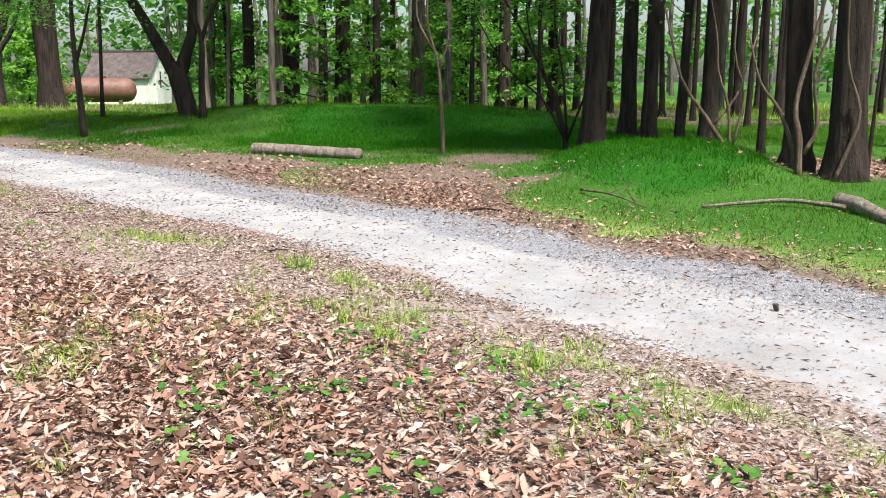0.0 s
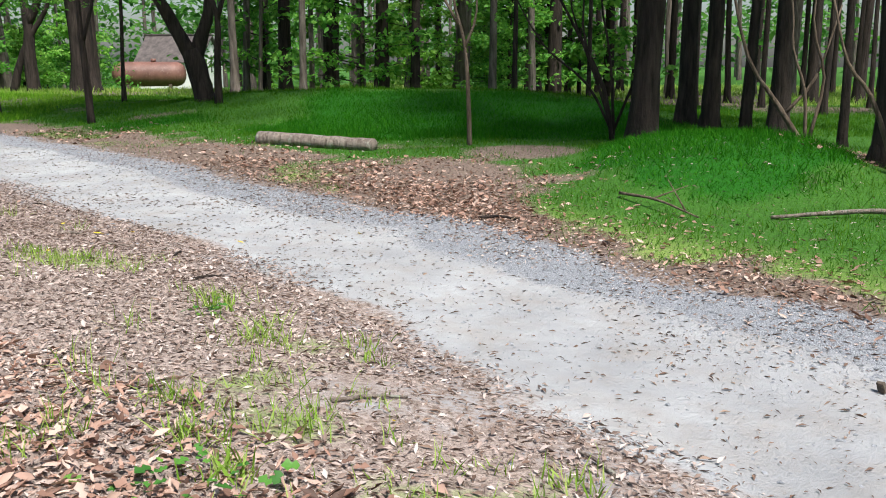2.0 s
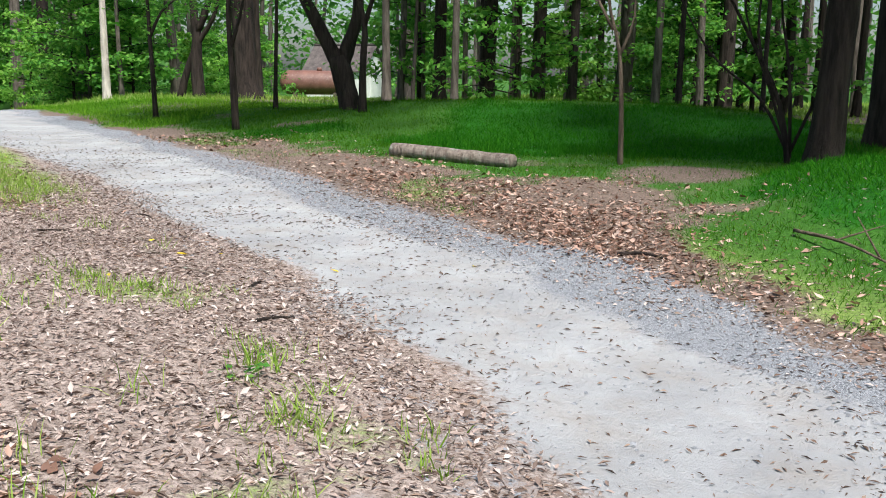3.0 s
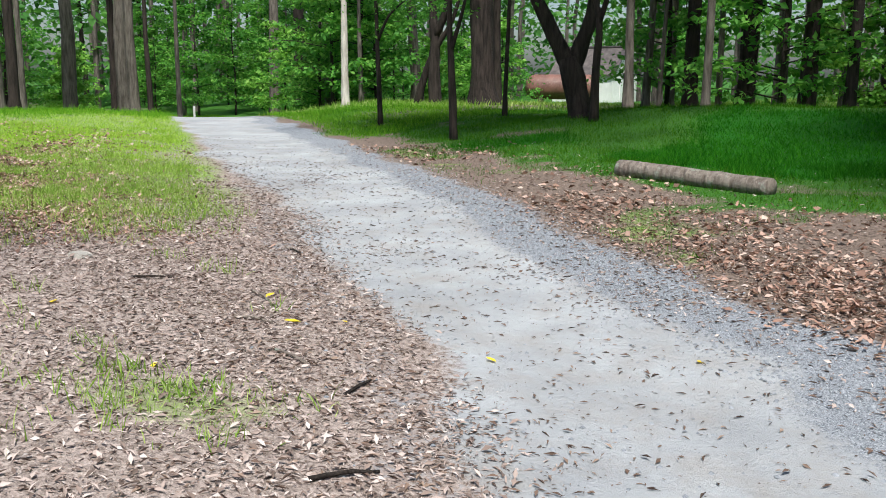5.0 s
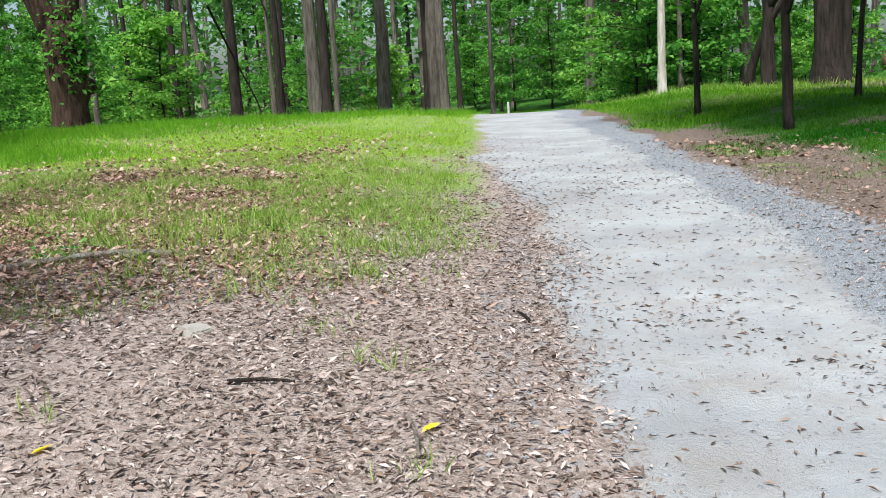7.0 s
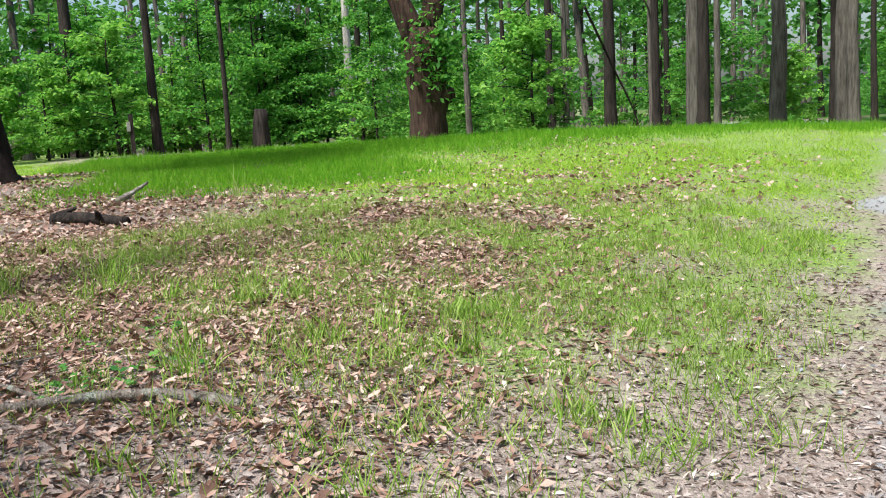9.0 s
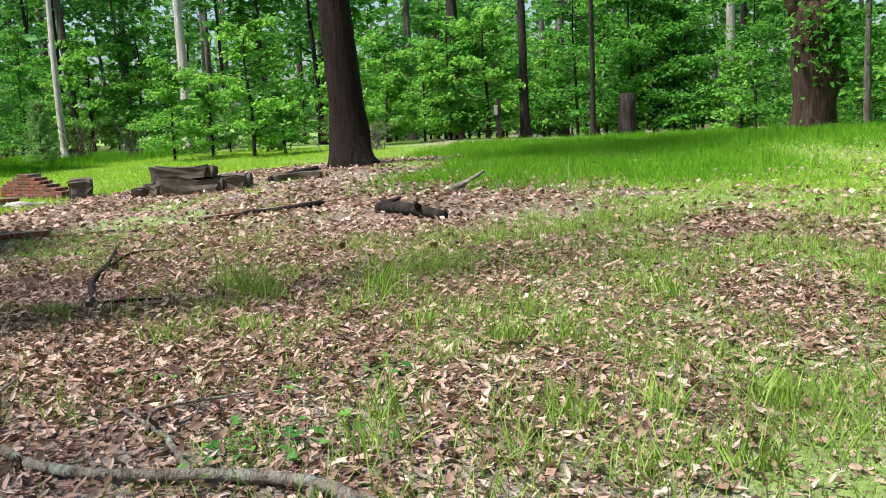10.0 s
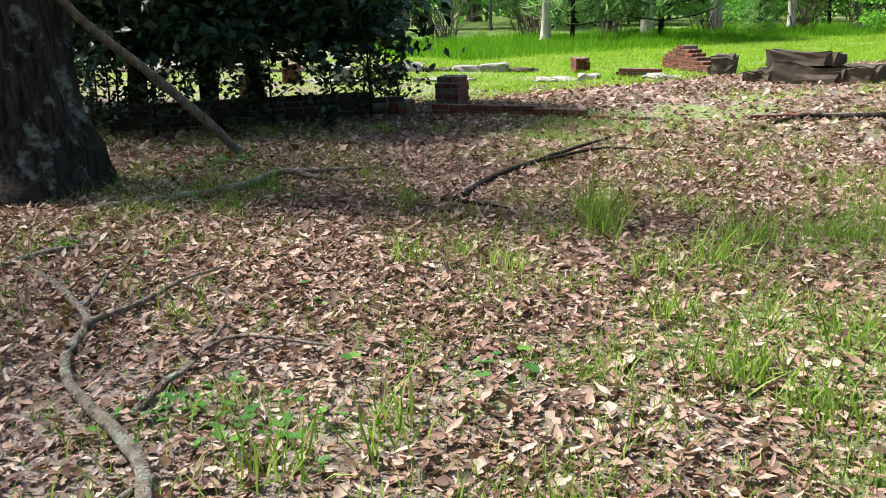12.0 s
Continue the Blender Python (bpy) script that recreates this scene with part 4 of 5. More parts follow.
def masonry(name, x, y, turn, courses, label, category, deep=2, seed=0, drop=0.05, sink=0.03, brick=None):
    """A lump of brickwork: for each course the first and last brick along its length."""
    rs = np.random.RandomState(seed)
    thing = anchor(name, x, y, ground_z(x, y) - sink, turn, label, category)
    bm = bmesh.new()
    for c, (a, b) in enumerate(courses):
        z = 0.035 + c * 0.07
        cube = bmesh.ops.create_cube(bm, size=1)["verts"]
        for v in cube:
            v.co = Vector(((a + b) / 2 * 0.21 + v.co.x * (b - a - 0.12) * 0.21, v.co.y * (deep * 0.107 - 0.025), z - 0.002 + v.co.z * 0.068))
        along = np.arange(a, b - 0.49, 1.0)
        for i, s in enumerate(along):
            for r in range(deep):
                if 0 < r < deep - 1 and c < len(courses) - 1 and 0 < i < len(along) - 1:
                    continue
                if c > 1 and rs.rand() < drop and c == len(courses) - 1:
                    continue
                ob = new("brick", brick or BRICK_ME)
                ob.parent = thing
                off = 0.5 if c % 2 == 0 else 0.42
                ob.matrix_basis = pose((s + off) * 0.21 + rs.randn() * 0.004, (r - (deep - 1) / 2) * 0.107 + rs.randn() * 0.004, z + rs.randn() * 0.002, rs.randn() * 1.0, rs.randn() * 1.0, rs.randn() * 1.6)
    tagged(part("mortar", bm, MORTAR, thing, "crumbling grey mortar"), "crumbling grey mortar", kind="stuff")
    return thing


def chunk(name, x, y, z, size, turn, mat, label, category, seed=0, tip=0.0):
    """A weathered, uneven block."""
    bm = bmesh.new()
    bmesh.ops.create_cube(bm, size=1)
    bmesh.ops.bevel(bm, geom=bm.edges[:], offset=0.09, segments=2, affect="EDGES")
    bmesh.ops.subdivide_edges(bm, edges=bm.edges[:], cuts=2, use_grid_fill=True)
    o = Vector((seed * 3.1, seed * 1.7, seed))
    for v in bm.verts:
        v.co = Vector((v.co.x * size[0], v.co.y * size[1], v.co.z * size[2]))
        v.co += Vector((noise.noise(v.co * 6 + o), noise.noise(v.co * 6 + o * 2), noise.noise(v.co * 6 + o * 3))) * 0.07
        v.co.z += size[2] / 2
    me = bpy.data.meshes.new(name)
    bm.to_mesh(me)
    bm.free()
    me.materials.append(mat)
    ob = new(name, me)
    ob.matrix_basis = pose(x, y, ground_z(x, y) + z, tip, 0, turn)
    return tagged(ob, label, category)


masonry("brick_pile", -22.9, 0.75, 64, [(-5.5, 5.5), (-5.5, 5.5), (-5.5, 5), (-5.5, 4), (-5, 3), (-4, 1.6), (-3, 0.6), (-2, 0)], "stepped heap of fallen red brickwork on the lawn edge", "brick pile", 3, 1)
chunk("fallen_block", -22.0, 2.3, -0.03, (0.5, 0.45, 0.42), 30, STONE, "rounded dark weathered block beside the brick heap", "stone block", 2)
for i, (x, y, z, s, a) in enumerate(((-19.6, 5.75, -0.04, (1.1, 0.65, 0.29), 106), (-19.42, 5.0, -0.05, (0.4, 0.45, 0.2), 20), (-19.48, 5.28, -0.04, (0.42, 0.5, 0.28), 70), (-19.85, 6.4, -0.04, (0.55, 0.6, 0.27), 100), (-20.6, 7.3, -0.05, (0.9, 0.3, 0.16), 112))):
    chunk("fallen_block", x, y, z, s, a, STONE, "dark weathered masonry block lying among dry leaves", "stone block", 5 + i)
chunk("fallen_block", -19.62, 5.65, 0.24, (1.02, 0.58, 0.22), 101, STONE, "dark masonry slab lying on top of other blocks", "stone block", 11)
masonry("brick_block", -20.95, 1.1, 120, [(-2, 2), (-2, 2), (-1.9, 2)], "low block of old brickwork in short grass", "brick block", 2, 3)
masonry("brick_pier", -21.35, -1.0, 58, [(-1.3, 1.3)] * 5, "square orange brick pier stump on the lawn", "brick pier", 3, 4)
chunk("flat_stone", -20.2, 0.45, -0.03, (0.6, 0.4, 0.12), 40, STONE_PALE, "flat pale stone lying in short grass", "stone", 14)
masonry("brick_pier", -14.3, 3.95, 40, [(-1.5, 1.5)] * 5 + [(-1.0, 1.0)], "squat stepped brick pier stump at the footing", "brick pier", 3, 5)
masonry("brick_block", -13.2, 4.45, 40, [(-0.8, 0.8)] * 3, "small broken brick block against the pier", "brick block", 2, 6)
masonry("brick_footing", -13.8, 5.3, 129, [(-3, 3), (-3, 3)], "low brick footing wall among dry leaves", "brick footing", 1, 7, 0.0, 0.02)
masonry("brick_footing", -14.5, 6.3, 127, [(-3, 3.4), (-3, 0)], "sunken row of bricks half covered by leaves", "brick footing", 1, 8, 0.1, 0.035)
masonry("brick_footing", -16.4, 8.25, 144, [(-5, 5)], "weathered edging of bricks on the leafy rise", "brick footing", 1, 9, 0.1, 0.02)
# wall under the holly uses the brick with shade in its colour
masonry("brick_wall", -11.55, 4.1, 167, [(-8, 8)] * 4 + [(-7, 6)], "low mossy brick foundation wall, coloured dark for the shade under the holly", "brick wall", 1, 10, 0.1, 0.03, BRICK_DARK_ME)
masonry("brick_pier", -13.25, -0.1, 52, [(-1.2, 1.2)] * 7, "orange brick pier stump behind the holly", "brick pier", 3, 11)
masonry("brick_pier", -15.6, -3.4, 55, [(-1.4, 1.4)] * 6, "broken brick pier stump on the grass", "brick pier", 3, 12)
chunk("fallen_block", -16.05, -2.1, -0.03, (0.4, 0.4, 0.4), 60, STONE_PALE, "upright pale masonry block on the grass", "stone block", 21)
chunk("fallen_block", -16.55, -1.25, -0.03, (0.6, 0.35, 0.26), 52, STONE, "grey masonry block in short grass", "stone block", 22)
for k in range(16):
    s = k / 15
    x, y = -14.2 - 6.4 * s, -9.6 + 7.6 * s
    chunk("foundation_stone", x, y, -0.05, (0.62, 0.4, 0.13 + 0.05 * (k % 3)), 134 + 5 * math.sin(k * 2), STONE_PALE if k % 3 else STONE, "pale foundation stone in a long low line", "foundation stone", 30 + k)
for k in range(9):
    chunk("rubble_slab", -14.2 - 0.8 * k + 0.3 * math.sin(k * 3), -4.2 + 0.75 * k - 0.5 * (k % 2), -0.04, (0.7, 0.45, 0.1), 37 * k, STONE_PALE, "flat pale slab of rubble on the lawn", "stone slab", 60 + k)


# ---- logs, branches, stump ----
def branch(name, points, r0, r1, mat, label, category, twigs=(), seed=0, sides=9, lift=0.35):
    """Points are in plan with a height above the ground."""
    world_pts = [(x, y, ground_z(x, y) + h) for x, y, h in points]
    stout = r0 >= 0.06
    pts = bend(world_pts, 12 if stout else 5)
    n = len(pts)
    tubes = [tube(pts, [r0 + (r1 - r0) * i / n for i in range(n)], 22 if stout else sides, 0.03 if stout else 0.3, seed)]
    me = tube_mesh(name, tubes, mat)
    if stout:
        shifts = [v.normal * r0 * (0.12 * noise.noise(v.co * 2.2) + 0.07 * noise.noise(v.co * 14 + Vector((seed, 0, 0)))) for v in me.vertices]
        for v, s in zip(me.vertices, shifts):
            v.co += s
    ob = tagged(new(name, me), label, category)
    for k, chain in enumerate(twigs):
        q = bend([(x, y, ground_z(x, y) + h) for x, y, h in chain], 4)
        child("twig", tube_mesh("twig", [tube(q, [r0 * 0.6 * (1 - 0.75 * i / len(q)) for i in range(len(q))], 6, 0.25, seed + k)], mat), ob)
    return ob


branch("fallen_log", ((-3.95, 18.75, 0.09), (-3.2, 18.4, 0.1), (-2.4, 18.05, 0.09), (-1.7, 17.7, 0.08)), 0.125, 0.115, DEADWOOD, "short weathered grey log lying at the grass edge", "log", (), 1, 14)
branch("fallen_log", ((4.87, 11.6, 0.07), (4.9, 11.0, 0.08), (4.95, 10.2, 0.02)), 0.11, 0.06, DEADWOOD, "broken grey log lying in the grass", "log", (), 2, 12)
branch("fallen_branch", ((3.31, 12.0, 0.03), (3.75, 11.98, 0.05), (4.3, 11.85, 0.08), (4.62, 11.4, 0.07), (4.8, 11.2, 0.05)), 0.018, 0.035, DEADWOOD, "long bent grey branch lying over the grass", "branch", (), 3)
branch("fallen_branch", ((1.9, 13.0, 0.06), (2.25, 12.5, 0.12), (2.6, 12.0, 0.05)), 0.018, 0.008, BARK_VINE, "dry twiggy branch at the foot of a green mound", "branch", (((2.5, 12.2, 0.08), (2.35, 12.5, 0.34)), ((2.2, 12.6, 0.1), (2.6, 12.7, 0.2))), 4)
branch("fallen_branch", ((0.36, 12.3, 0.02), (0.6, 12.28, 0.035), (0.8, 12.18, 0.015)), 0.018, 0.01, BARK, "dark stick lying on the leafy shoulder", "branch", (), 5)
branch("fallen_branch", ((-7.55, 11.82, 0.015), (-7.68, 11.6, 0.035), (-7.76, 11.35, 0.04), (-7.76, 11.0, 0.035), (-7.74, 10.65, 0.03), (-7.8, 10.36, 0.04), (-7.96, 10.06, 0.045), (-7.99, 9.7, 0.03), (-7.99, 9.4, 0.03), (-7.95, 8.95, 0.02)), 0.028, 0.015, DEADWOOD, "long crooked dead branch on the leaf litter", "branch",
       (((-7.77, 11.45, 0.04), (-7.66, 11.48, 0.03), (-7.58, 11.52, 0.01)), ((-7.96, 10.05, 0.04), (-8.22, 9.94, 0.04), (-8.49, 9.76, 0.05), (-8.71, 9.72, 0.06)), ((-8.0, 9.82, 0.03), (-8.1, 9.7, 0.06), (-8.21, 9.55, 0.1))), 6)
branch("fallen_branch", ((-7.84, 10.98, 0.015), (-8.03, 10.81, 0.03), (-8.15, 10.72, 0.025), (-8.43, 10.39, 0.03)), 0.016, 0.008, DEADWOOD, "thin grey stick on the leaf litter", "branch", (((-8.19, 10.63, 0.02), (-8.4, 10.58, 0.04), (-8.63, 10.81, 0.03), (-8.78, 10.98, 0.02)), ((-8.2, 10.68, 0.02), (-8.34, 10.76, 0.03), (-8.5, 10.72, 0.03))), 7)
branch("fallen_branch", ((-8.58, 7.77, 0.02), (-9.1, 7.82, 0.03), (-9.6, 7.8, 0.05), (-10.09, 7.52, 0.08), (-10.26, 7.73, 0.05), (-10.47, 8.06, 0.02)), 0.036, 0.018, DEADWOOD, "bent dead branch below the oak", "branch", (((-10.1, 7.55, 0.08), (-10.5, 7.6, 0.06), (-10.9, 7.6, 0.03)),), 8)
branch("fallen_branch", ((-10.61, 9.04, 0.02), (-11.31, 8.62, 0.04), (-11.88, 8.42, 0.06), (-12.49, 8.15, 0.07), (-13.44, 7.69, 0.04)), 0.027, 0.01, BARK, "long dark forked branch lying on dry leaves", "branch", (((-11.95, 8.42, 0.06), (-12.87, 8.15, 0.05), (-13.25, 8.35, 0.02)), ((-10.54, 8.98, 0.03), (-10.62, 9.31, 0.04), (-10.77, 9.55, 0.02))), 9)
branch("fallen_branch", ((-7.84, 8.81, 0.02), (-8.14, 8.76, 0.04), (-8.44, 8.76, 0.02)), 0.016, 0.01, DEADWOOD, "thin grey twig on the leaf litter", "branch", (), 10)
for k, (x, y, a, s) in enumerate(((-4.58, 10.98, 60, 0.3), (-3.75, 11.2, 150, 0.45), (-3.33, 10.67, 20, 0.25), (-2.1, 10.1, 100, 0.3), (-2.69, 10.24, 170, 0.35), (-5.9, 13.5, 130, 0.35), (-4.9, 12.9, 160, 0.25), (0.2, 6.6, 40, 0.4), (1.2, 6.2, 120, 0.3), (-1.5, 9.2, 60, 0.3), (-9.6, 9.4, 30, 0.4), (-11.6, 7.3, 80, 0.5))):
    dx, dy = math.cos(radians(a)) * s / 2, math.sin(radians(a)) * s / 2
    branch("stick", ((x - dx, y - dy, 0.012), (x, y + 0.02, 0.02), (x + dx, y + dy, 0.012)), 0.011, 0.006, DEADWOOD if k % 3 else BARK, "short dry stick among leaf chips", "stick", (), 40 + k, 6)
branch("leaning_pole", ((-10.36, 6.2, -0.02), (-9.9, 6.4, 0.42), (-9.4, 6.6, 0.86), (-8.85, 6.86, 1.3), (-8.5, 7.1, 1.75)), 0.042, 0.03, DEADWOOD, "dead lichened limb leaning against the oak", "branch", (), 11)
branch("rotten_log", ((-16.13, 9.8, 0.05), (-15.83, 10.2, 0.08), (-15.25, 10.75, 0.05)), 0.085, 0.06, BARK, "rotten bark-covered log on the leafy rise", "log", (((-16.1, 9.85, 0.1), (-16.0, 10.1, 0.2)), ((-15.6, 10.4, 0.1), (-15.4, 10.4, 0.2))), 12)
branch("fallen_branch", ((-18.3, 10.4, 0.03), (-18.7, 10.6, 0.1), (-19.1, 10.8, 0.2)), 0.05, 0.02, DEADWOOD, "broken branch end sticking up from the grass", "branch", (), 13)
branch("fallen_log", ((-20.3, 6.9, 0.05), (-21.2, 7.1, 0.06), (-22.0, 7.25, 0.05)), 0.06, 0.045, BARK, "dark log lying beside the leaning tree", "log", (), 14)
branch("fallen_branch", ((-15.46, 8.03, 0.01), (-15.9, 8.12, 0.05), (-16.32, 8.35, 0.02), (-16.8, 8.86, 0.05)), 0.022, 0.045, BARK, "dark half-buried branch on the leafy rise", "branch", (), 15)
chunk("stone", -5.48, 11.08, -0.05, (0.13, 0.1, 0.065), 20, STONE_PALE, "flat pale stone half sunk in leaf chips", "stone", 80)
chunk("stone", 2.8, 7.49, -0.01, (0.05, 0.05, 0.045), 20, STONE, "small dark stone on the gravel track", "stone", 81)

# broken stub of a dead trunk at the wood's edge
stub = anchor("tree_stump", -38.6, 13.8, ground_z(-38.6, 13.8), 0, "broken dead trunk stub at the wood edge", "tree stump")
child("trunk", tube_mesh("trunk", [tube(((0, 0, -0.2), (0, 0, 0.3), (0.05, 0, 1.0), (0.1, 0.05, 1.5)), (0.4, 0.33, 0.3, 0.22), 10, 0.3, 3)], BARK), stub)


def dry_shrub(x, y, tall, wide, n, seed, mat, name="dry_shrub", label="bare grey-brown twiggy shrub at the lawn edge"):
    r = np.random.RandomState(seed)
    plant = anchor(name, x, y, ground_z(x, y), 0, label, "shrub", "dry shrubs")
    sprays = []
    for k in range(n):
        q, w, h = r.randn(2) * wide * 0.3, r.randn(2) * wide, tall * (0.5 + 0.6 * r.rand())
        sprays.append(tube(((q[0], q[1], -0.05), (q[0] + w[0] * 0.4, q[1] + w[1] * 0.4, h * 0.6), (q[0] + w[0], q[1] + w[1], h)), (0.02, 0.014, 0.005), 4, 0, 0, False))
    tagged(child("twig_mass", tube_mesh("twig_mass", sprays, mat), plant), kind="stuff")


for k, (x, y, h, w, n) in enumerate(((-41.5, -9.0, 2.2, 0.8, 40), (-43.0, -7.5, 1.8, 0.9, 36), (-38.0, -11.0, 1.8, 0.7, 30), (-34.5, -13.0, 2.0, 0.7, 36), (-31.5, -14.5, 2.4, 0.9, 40), (-28.0, -15.5, 2.6, 1.0, 44), (-25.5, -16.5, 2.4, 1.0, 40), (-46.0, -5.5, 1.6, 0.8, 30), (-36.0, 4.0, 1.3, 1.0, 46), (-35.0, 5.2, 1.0, 0.9, 36))):
    dry_shrub(x, y, h, w, n, 400 + k, BARK_GREY if k % 2 else BARK_VINE)
branch("hanging_branch", ((-40.2, 27.6, 5.6), (-41.0, 28.6, 4.4), (-41.6, 29.6, 3.0), (-42.0, 30.6, 1.4), (-42.1, 31.0, 0.1)), 0.06, 0.03, BARK, "dead branch leaning across a grey pine trunk", "branch", (), 16, 6)


# ---- tank, shed, posts ----
def box(bm, cx, cy, cz, sx, sy, sz):
    for v in bmesh.ops.create_cube(bm, size=1)["verts"]:
        v.co = Vector((cx + v.co.x * sx, cy + v.co.y * sy, cz + v.co.z * sz))


tank = anchor("fuel_tank", -27.7, 70.0, ground_z(-27.7, 70.0), 20, "rust-brown horizontal steel fuel tank among the trees", "tank")
profile = [(-1.62, 0.02), (-1.6, 0.2), (-1.52, 0.38), (-1.38, 0.5), (-1.2, 0.55), (-0.4, 0.555), (0.4, 0.55), (1.2, 0.55), (1.38, 0.5), (1.52, 0.38), (1.6, 0.2), (1.62, 0.02)]
child("shell", tube_mesh("shell", [tube([(x, 0, 0.72) for x, r in profile], [r for x, r in profile], 28)], RUST), tank)
for x in (-1.19, 0.0, 1.19):
    child("weld_seam", tube_mesh("weld_seam", [tube([(x - 0.015, 0, 0.72), (x + 0.015, 0, 0.72)], [0.562, 0.562], 28)], RUST), tank)
for x in (-0.9, 0.9):
    bm = bmesh.new()
    box(bm, x, 0, 0.12, 0.16, 0.8, 0.3)
    part("foot", bm, STONE, tank, "concrete saddle")
child("cap", tube_mesh("cap", [tube([(0.2, 0, 1.25), (0.2, 0, 1.4), (0.2, 0, 1.41)], [0.12, 0.12, 0.05], 12)], RUST), tank)

tank.scale = (1.65, 1.65, 1.65)
shed = anchor("shed", -28.0, 77.0, ground_z(-28.0, 77.0), -8, "small white gabled shed with a dark shingle roof", "shed")
shed.scale = (1.8, 1.8, 1.8)
W, L, E, R = 1.05, 1.5, 1.25, 2.3
bm = bmesh.new()
outline = ((-W, 0), (W, 0), (W, E), (0, R), (-W, E))
ends = [[bm.verts.new((s * L, a, b)) for a, b in outline] for s in (-1, 1)]
bm.faces.new(ends[0][::-1])
bm.faces.new(ends[1])
for i in (0, 1, 4):
    j = (i + 1) % 5
    bm.faces.new((ends[0][i], ends[0][j], ends[1][j], ends[1][i]))
part("wall", bm, WHITE, shed)
for s in (-1, 1):
    bm = bmesh.new()
    a = math.atan2(R - E, W)
    for v in bmesh.ops.create_cube(bm, size=1)["verts"]:
        u, w = v.co.y * 1.75, v.co.z * 0.06 + 0.04
        v.co = Vector((v.co.x * 3.3, s * (W * 0.53 + u * math.cos(a) * 1.0), (E + R) / 2 - 0.03 - u * math.sin(a) + w))
    part("roof", bm, SHINGLE, shed)
bm = bmesh.new()
box(bm, L + 0.025, 0, 0.75, 0.04, 0.8, 1.5)
door = part("door", bm, WHITE, shed)
bm = bmesh.new()
box(bm, L + 0.06, 0, 1.1, 0.02, 0.08, 0.75)
box(bm, L + 0.062, 0, 1.05, 0.02, 0.4, 0.09)
part("hinge", bm, IRON, door, "black iron cross-shaped fitting")
for s in (-1, 1):
    bm = bmesh.new()
    box(bm, L + 0.02, s * W, E / 2, 0.05, 0.08, E)
    part("corner_board", bm, WHITE, shed)

post = anchor("marker_post", -39.3, 44.7, ground_z(-39.3, 44.7), 0, "slim white marker post at the track's bend", "post")
bm = bmesh.new()
box(bm, 0, 0, 0.4, 0.1, 0.1, 0.9)
bmesh.ops.bevel(bm, geom=bm.edges[:], offset=0.015, segments=1, affect="EDGES")
part("shaft", bm, WHITE, post)
bm = bmesh.new()
box(bm, 0, 0, 0.04, 0.13, 0.13, 0.3)
part("collar", bm, IRON, post, "dark base")
sign = anchor("sign_post", -37.6, 9.2, ground_z(-37.6, 9.2), 10, "dark post bearing a small pale sign board", "sign")
bm = bmesh.new()
box(bm, 0, 0.12, 0.6, 0.14, 0.14, 1.9)
part("post", bm, BARK, sign)
bm = bmesh.new()
box(bm, 0.09, 0.02, 1.12, 0.03, 0.13, 0.34)
bmesh.ops.bevel(bm, geom=bm.edges[:], offset=0.008, segments=1, affect="EDGES")
part("board", bm, STONE_PALE, sign, "small pale board")


# ---- ground cover ----
rs = np.random.RandomState(123)


def scattered(n, box_, weight):
    """Places in a rectangle of the plan, kept by chance as weight says."""
    x, y = rs.uniform(box_[0], box_[1], n), rs.uniform(box_[2], box_[3], n)
    keep = rs.rand(n) < weight(x, y)
    x, y = x[keep], y[keep]
    return x, y, height(x, y)


def cover(name, verts, faces, mat, label, category):
    return tagged(new(name, array_mesh(name, verts, faces, mat)), label, category, kind="stuff")


def near(x, y, full, power=1.3):
    return np.minimum(1.0, (full / np.maximum(line_distance(x, y, STRIDE), 0.1)) ** power)


# dry leaves, lying and curled
x, y, z = scattered(820000, (-15, 5, 1.5, 17), lambda x, y: litter_field(x, y) * near(x, y, 3.4, 2.2))
kind_of = rs.rand(len(x))
for low, high, tmpl, tf, long in ((0.0, 0.2, LOBED, LOBED_F, 0.028), (0.2, 0.7, CURLED, CURLED_F, 0.028), (0.7, 1.0, LEAF, LEAF_F, 0.022)):
    s = (kind_of >= low) & (kind_of < high)
    m = int(s.sum())
    v, f = spread(tmpl, tf, np.stack((x[s], y[s], z[s] + 0.004 + 0.026 * rs.rand(m)), -1), rs.rand(m) * 6.283, rs.randn(m) * 0.3, rs.randn(m) * 0.38, long + 0.06 * rs.rand(m) ** 1.8, 0.42 + 0.5 * rs.rand(m))
    cover("dry_leaves", v, f, LITTER, "tan and brown fallen leaves covering the soil", "dry leaves")
x, y, z = scattered(230000, (-27, 9, 1, 22), lambda x, y: litter_field(x, y) * (1 - near(x, y, 3.0, 2.0)) * near(x, y, 8.5, 1.6))
n = len(x)
v, f = spread(LEAF, LEAF_F, np.stack((x, y, z + 0.006 + 0.02 * rs.rand(n)), -1), rs.rand(n) * 6.283, rs.randn(n) * 0.35, rs.randn(n) * 0.5, 0.05 + 0.055 * rs.rand(n), 1.0 + 0.5 * rs.rand(n))
cover("dry_leaves", v, f, LITTER, "thinner fallen leaves further from the track", "dry leaves")

